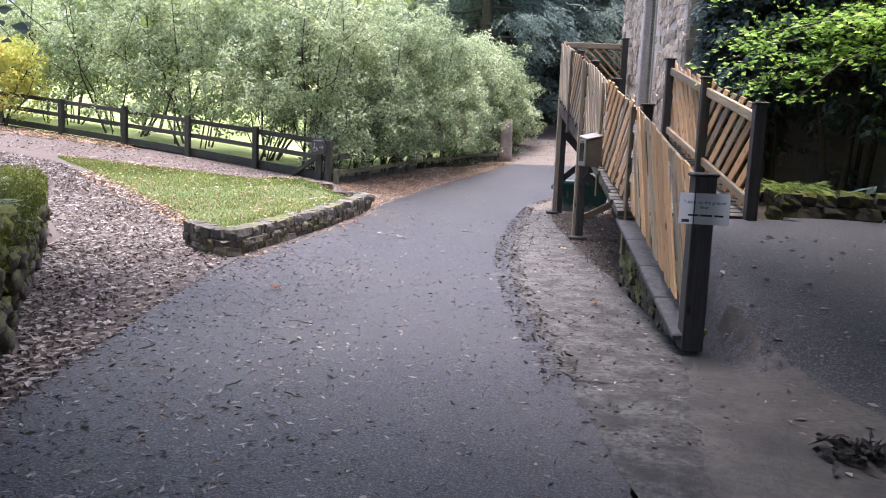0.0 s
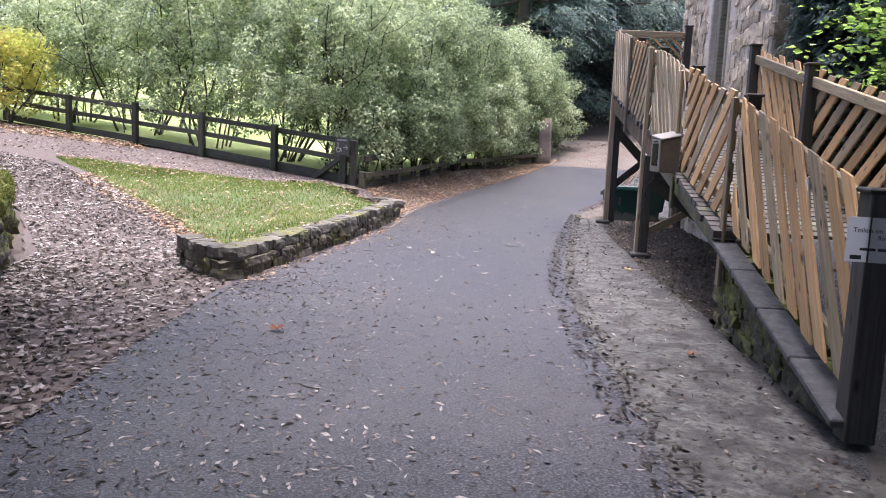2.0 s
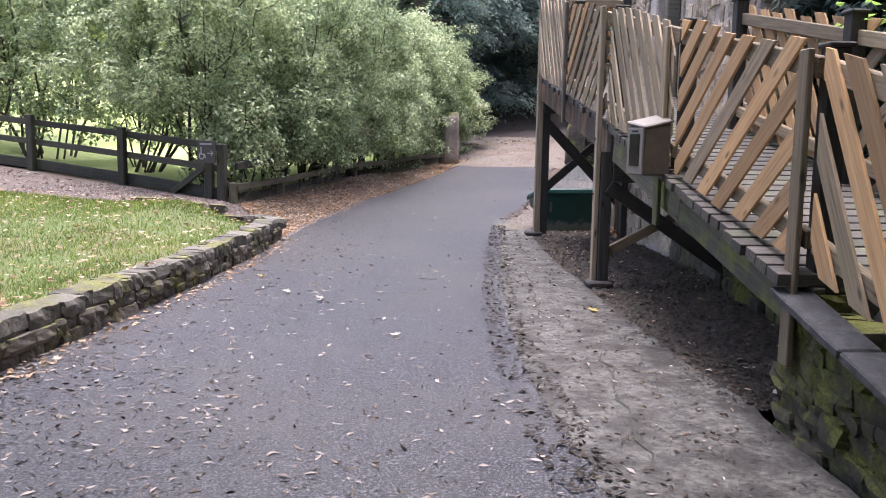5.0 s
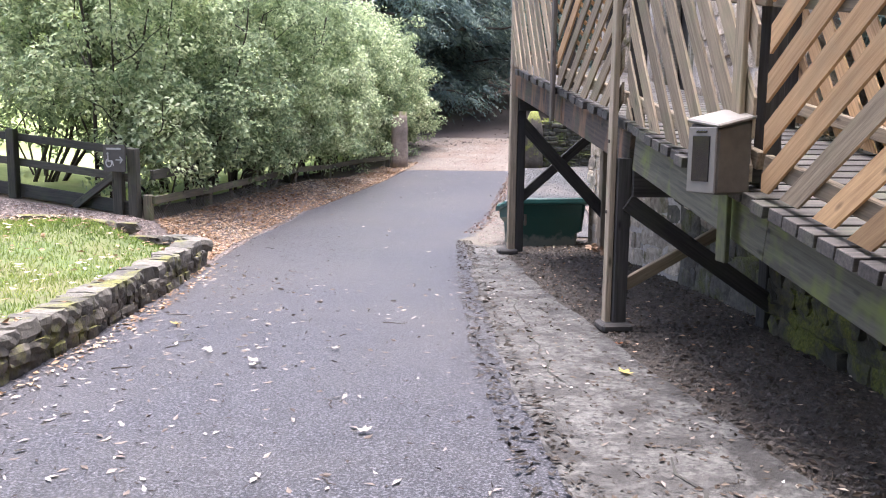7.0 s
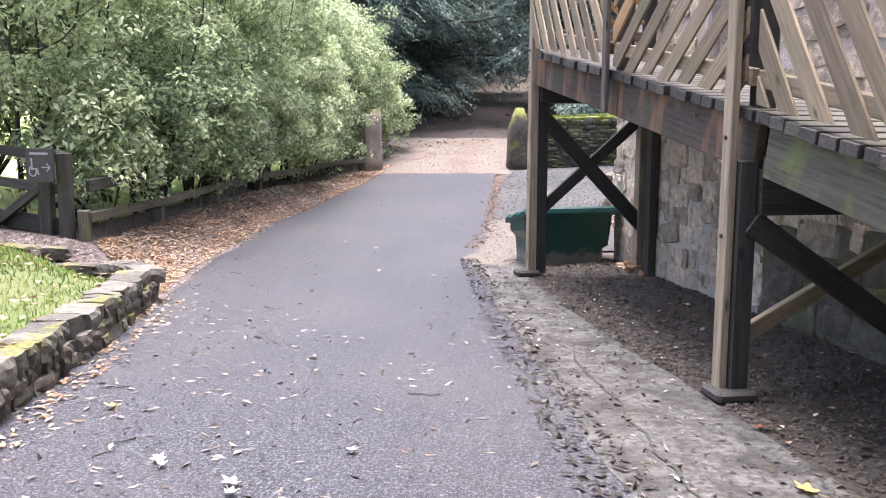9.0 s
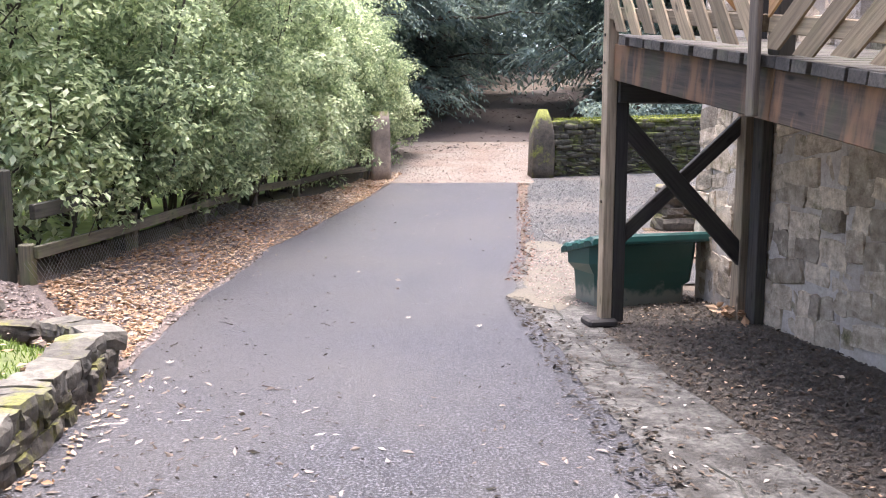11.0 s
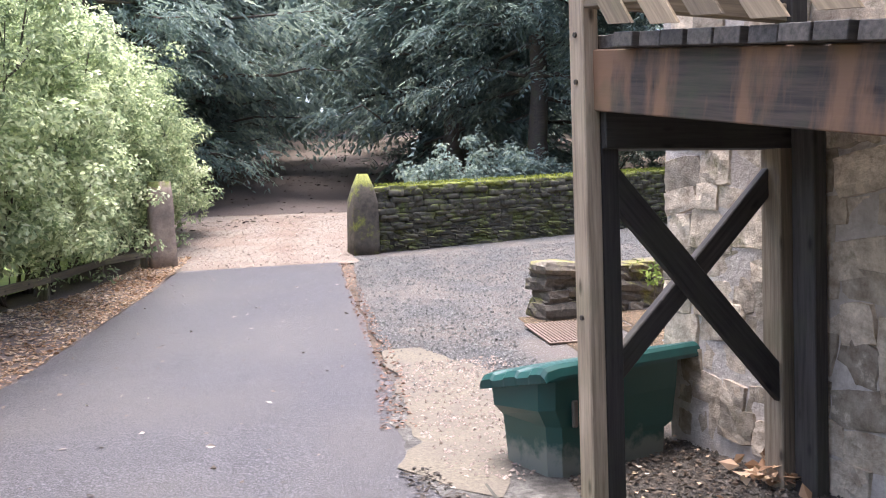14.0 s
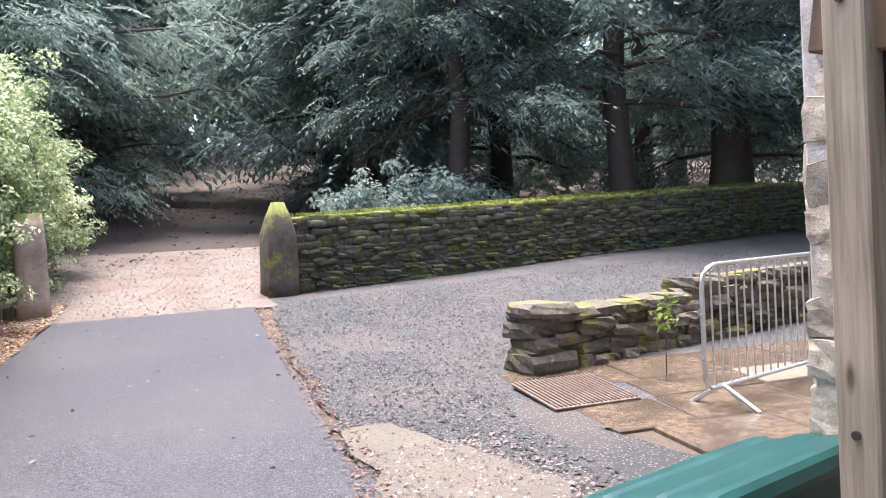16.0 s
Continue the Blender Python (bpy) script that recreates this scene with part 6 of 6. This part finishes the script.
pebbles("sand_stones", [(-3.0, 17.4, -2.6, 17.2), (-3.05, 18.3, -2.2, 18.4), (-3.0, 19.3, -1.8, 19.3), (-2.95, 20.3, -2.0, 20.4)], 1500, 0.024, M_PINKPEBBLE, "small stones trodden into the sandy earth", 38, 0.022)
pebbles("chipping_stones", CHIP, 12000, 0.024, M_DARKPEBBLE, "dark wet chippings", 32)
pebbles("grit_stones", [(-5.8, 15.0, -6.9, 15.9), (-7.0, 14.8, -7.6, 15.9), (-9.6, 14.3, -9.5, 16.3)], 2600, 0.035, M_PINKPEBBLE, "pinkish grit by the fence corner", 33)
pebbles("path_grit", PATHROWS, 5000, 0.03, M_DARKPEBBLE, "dark grit of the path", 34)
pebbles("track_stones", [(-5.6, 26.7, -2.9, 26.7), (-6.2, 30, -2.4, 30), (-6.4, 33, -2.0, 33)], 2600, 0.032, M_PINKPEBBLE, "loose stones on the pale track", 36)
pebbles("verge_grit", [(-5.6, 13.6, -5.75, 14.0), (-5.75, 14.9, -6.6, 15.6), (-6.1, 17.2, -6.4, 17.2), (-6.2, 20, -6.3, 20)], 1500, 0.03, M_PINKPEBBLE, "pinkish grit along the lane's edge", 35)

rng = np.random.default_rng(21)
x, y, w = in_rows(LAWN, 36000, rng)
z = ground_z(x, y) + lawn_lift(x, y, w) + 0.01
n = len(x)
root = np.stack([x, y, z], 1)
a = rng.uniform(0, 6.28, n)
h = rng.uniform(0.02, 0.055, n)[:, None]
wv = np.stack([np.cos(a), np.sin(a), np.zeros(n)], 1) * 0.005
tip = root + np.stack([rng.normal(0, .4, n), rng.normal(0, .4, n), np.ones(n)], 1) * h
v = np.stack([root - wv, root + wv, tip], 1).reshape(-1, 3)
thing("lawn_grass", Matrix(), "short mixed lawn grass", "grass", "", mesh_arrays("lawn_grass", v, np.arange(n * 3).reshape(n, 3), M_BLADE), "stuff")

litter("edge_bits", [(-.75, 4.9, -.45, 4.9), (-1.6, 7.6, -1.25, 7.6), (-2.12, 9.5, -1.8, 9.5), (-2.5, 11.4, -2.2, 11.4), (-2.95, 14.5, -2.65, 14.5), (-3.3, 17.6, -3.1, 17.6)], 1500, 0.05, M_CHIPS, "dark soil and twig bits along the lane's edge", 41, 0.024, None, None, 0.4)
# cracks and joints in the concrete strip
cracks = thing("pavement_cracks", Matrix(), "dark cracks across the concrete strip", "crack", kind="structure")
rng = random.Random(8)
for x0, y0, x1, y1 in ((-0.55, 5.05, 0.15, 5.35), (-1.2, 7.0, -0.5, 7.25), (-1.2, 8.0, -1.45, 9.9), (-1.95, 11.0, -2.35, 13.6), (-2.85, 15.4, -2.5, 15.2), (-2.55, 14.9, -2.9, 17.2)):
    pts = []
    for i in range(13):
        t = i / 12
        pts.append((x0 + (x1 - x0) * t + rng.uniform(-0.04, 0.04), y0 + (y1 - y0) * t + rng.uniform(-0.04, 0.04)))
    vs = []
    ln = math.hypot(x1 - x0, y1 - y0)
    nx, ny = -(y1 - y0) / ln, (x1 - x0) / ln
    for x, y in pts:
        w = rng.uniform(0.003, 0.011)
        for k in (-1, 1):
            vs.append(tuple(at(x + nx * w * k, y + ny * w * k, 0.0215)))
    fs = [(2 * i, 2 * i + 1, 2 * i + 3, 2 * i + 2) for i in range(12)]
    part("crack", mesh_arrays("crack", np.array(vs), np.array(fs), M_DARKWALL), cracks, Matrix())

# ---- single leaves, a leaf heap and a twig clump ----
def lobed_leaf(size, curl, material, seed):
    """A curled, lobed leaf with a stalk."""
    rng = random.Random(seed)
    bm = bmesh.new()
    n = 22
    ring = []
    mid = bm.verts.new((0, 0, 0))
    for i in range(n):
        a = 2 * math.pi * i / n
        r = size * 0.5 * (0.72 + 0.24 * math.cos(5 * a) + rng.uniform(-0.06, 0.06))
        x, y = r * math.cos(a), r * math.sin(a) * 0.8
        ring.append(bm.verts.new((x, y, curl * (x * x + y * y) / size + rng.uniform(0, 0.006))))
    for i in range(n):
        bm.faces.new((mid, ring[i], ring[(i + 1) % n]))
    a = [bm.verts.new(p) for p in ((-size * 0.4, 0.002, 0.004), (-size * 0.4, -0.002, 0.004), (-size * 0.8, -0.001, 0.012), (-size * 0.8, 0.001, 0.012))]
    bm.faces.new(a)
    return mesh_bm("fallen_leaf", bm, material)


M_RUST = leafy("rust_leaf", [(0.05, (0.15, 0.05, 0.025)), (0.95, (0.26, 0.105, 0.05))], 0.15, 0.6)
M_YELLOW = leafy("yellow_leaf", [(0.05, (0.40, 0.28, 0.08)), (0.95, (0.55, 0.42, 0.14))], 0.2, 0.6)
M_CREAM = leafy("cream_leaf", [(0.05, (0.27, 0.235, 0.19)), (0.95, (0.42, 0.385, 0.33))], 0.15, 0.6)
LEAVES = [(-3.55, 6.82, 0.15, 1.0, 0), (-4.25, 11.34, 0.13, 0.5, 2), (-3.85, 11.12, 0.16, 0.4, 2), (-3.43, 11.51, 0.11, 0.6, 2), (-3.82, 11.03, 0.12, 0.5, 2), (-2.89, 10.0, 0.12, 0.5, 2), (-4.21, 11.28, 0.10, 0.8, 2),
          (-4.78, 12.01, 0.11, 0.6, 1), (-3.5, 16.3, 0.12, 0.6, 2), (-5.49, 15.08, 0.10, 0.5, 2), (-4.09, 16.57, 0.09, 0.6, 2), (-1.55, 11.25, 0.13, 0.4, 1), (-1.53, 11.97, 0.10, 0.6, 0), (-0.72, 7.55, 0.11, 0.8, 0)]
for i, (x, y, s, c, k) in enumerate(LEAVES):
    mat, word = ((M_RUST, "rust-brown"), (M_YELLOW, "yellow"), (M_CREAM, "cream"))[k]
    me = lobed_leaf(s * (0.7 if k == 2 else 0.95), c, mat, i)
    thing("fallen_leaf", Matrix.Translation(at(x, y, 0.028)) @ pose(0, 0, 0, 6, -5, i * 77), "curled " + word + " fallen leaf lying on the tarmac", "leaf", "fallen leaves", me)

rng = np.random.default_rng(90)
c = np.stack([rng.normal(-1.33, 0.09, 130), rng.normal(16.82, 0.09, 130), 0.03 + np.abs(rng.normal(0, 0.05, 130))], 1)
v, f = leaf_arrays(c, rng, 0.09, 0.6, 0.0, 0.4)
thing("leaf_heap", Matrix(), "small heap of orange-brown leaves by the wall", "leaves", "", mesh_arrays("leaf_heap", v, f, M_LITTER), "stuff")
c = np.stack([rng.normal(0.93, 0.10, 150), rng.normal(4.3, 0.07, 150), gz1(0.93, 4.3) + 0.04 + np.abs(rng.normal(0, 0.03, 150))], 1)
v, f = leaf_arrays(c, rng, 0.09, 0.4, 0.0, 0.4)
thing("twig_clump", Matrix(), "dark clump of rotted leaves and twigs", "debris", "", mesh_arrays("twig_clump", v, f, M_CHIPS), "stuff")
for i in range(26):
    r = random.Random(900 + i)
    t = r.random()
    x = -3.2 - 2.0 * t + r.uniform(-1.2, 1.4)
    y = 3.5 + 13 * t
    a = r.uniform(0, 6.28)
    ln = r.uniform(0.08, 0.22)
    p = at(x, y, 0.016)
    pts = [p + Vector((math.cos(a + b) * ln * q, math.sin(a + b) * ln * q, 0.004 * q)) for q, b in ((0, 0), (0.35, 0.12), (0.7, -0.1), (1.0, 0.15))]
    v, f = tube_arrays([q - p for q in pts], [0.004, 0.0035, 0.003, 0.0015], 5)
    thing("twig", Matrix.Translation(p), "thin dark fallen twig lying on the lane", "twig", "fallen twigs", mesh_arrays("twig", v, f, M_BARK))

# bolts in the tall posts and a sapling through the barrier
M_BOLT = plain("dark_bolt", (0.07, 0.06, 0.05), 0.5, 0.6)
for s_, o_, zs in ((10.74, -0.024, (2.07, 2.28, 1.0)), (6.62, -0.099, (1.42, 0.9))):
    for z in zs:
        part("bolt", ring_mesh("bolt", 0, 0.012, 0, 360, M_BOLT, 0.008, 10), ramp, RAMP @ Matrix.Translation((o_, s_, z)) @ pose(0, 0, 0, 0, -90, 0))
rng = np.random.default_rng(12)
base = at(-0.05, 21.2)
pts = np.array([base.x, base.y, base.z]) + np.stack([rng.normal(0, 0.07, 60), rng.normal(0, 0.07, 60), rng.uniform(0.45, 0.75, 60)], 1)
sap = thing("sapling", Matrix.Translation(base), "small green sapling against the low wall", "plant")
v, f = tube_arrays([base, base + Vector((0.02, 0, 0.4)), base + Vector((0.0, 0.02, 0.68))], [0.006, 0.004, 0.002], 5)
part("stem", mesh_arrays("stem", v, f, M_BARK, True), sap, Matrix())
v, f = leaf_arrays(pts, rng, 0.07, 0.5, 0.2)
part("foliage", mesh_arrays("foliage", v, f, M_BLADE), sap, Matrix())

# ---- leafy sprigs hanging in from trees over the path ----
def hanging_sprigs(name, label, tips, root, material, seed, leaf, count):
    rng = np.random.default_rng(seed)
    ob = thing(name, Matrix.Translation(root), label, "bough")
    pts = []
    for tip in tips:
        way = np.array(limb(rng, root, tip, 0.10, 6))
        v, f = tube_arrays([tuple(q) for q in way], [0.02, 0.016, 0.012, 0.009, 0.006, 0.003], 5)
        part("branch", mesh_arrays("branch", v, f, M_BARK, True), ob, Matrix())
        for j in range(count):
            u = rng.uniform(0.55, 1.0)
            c = np.array([np.interp(u * 5, np.arange(6), way[:, q]) for q in range(3)])
            pts.append(c + rng.normal(0, 1, 3) * np.array([0.16, 0.16, 0.09]))
    v, f = leaf_arrays(np.array(pts), rng, leaf, 0.7, 0.3, 0.3)
    part("foliage", mesh_arrays("foliage", v, f, material), ob, Matrix())


hanging_sprigs("hanging_bough", "dark leafy sprig hanging over the mossy wall", [(-4.79, 5.08, 2.05), (-4.62, 5.25, 2.12), (-4.95, 5.0, 2.25), (-5.2, 5.1, 2.15)], (-7.6, 4.6, 4.2), M_YEW, 61, 0.11, 26)
hanging_sprigs("hanging_bough", "pale leafy sprigs hanging over the grit path", [(-5.43, 7.11, 2.50), (-4.6, 8.8, 2.88), (-4.3, 9.0, 2.80), (-5.2, 8.45, 2.80), (-5.0, 8.6, 3.0)], (-8.4, 8.2, 5.2), M_BRIGHT, 62, 0.085, 34)
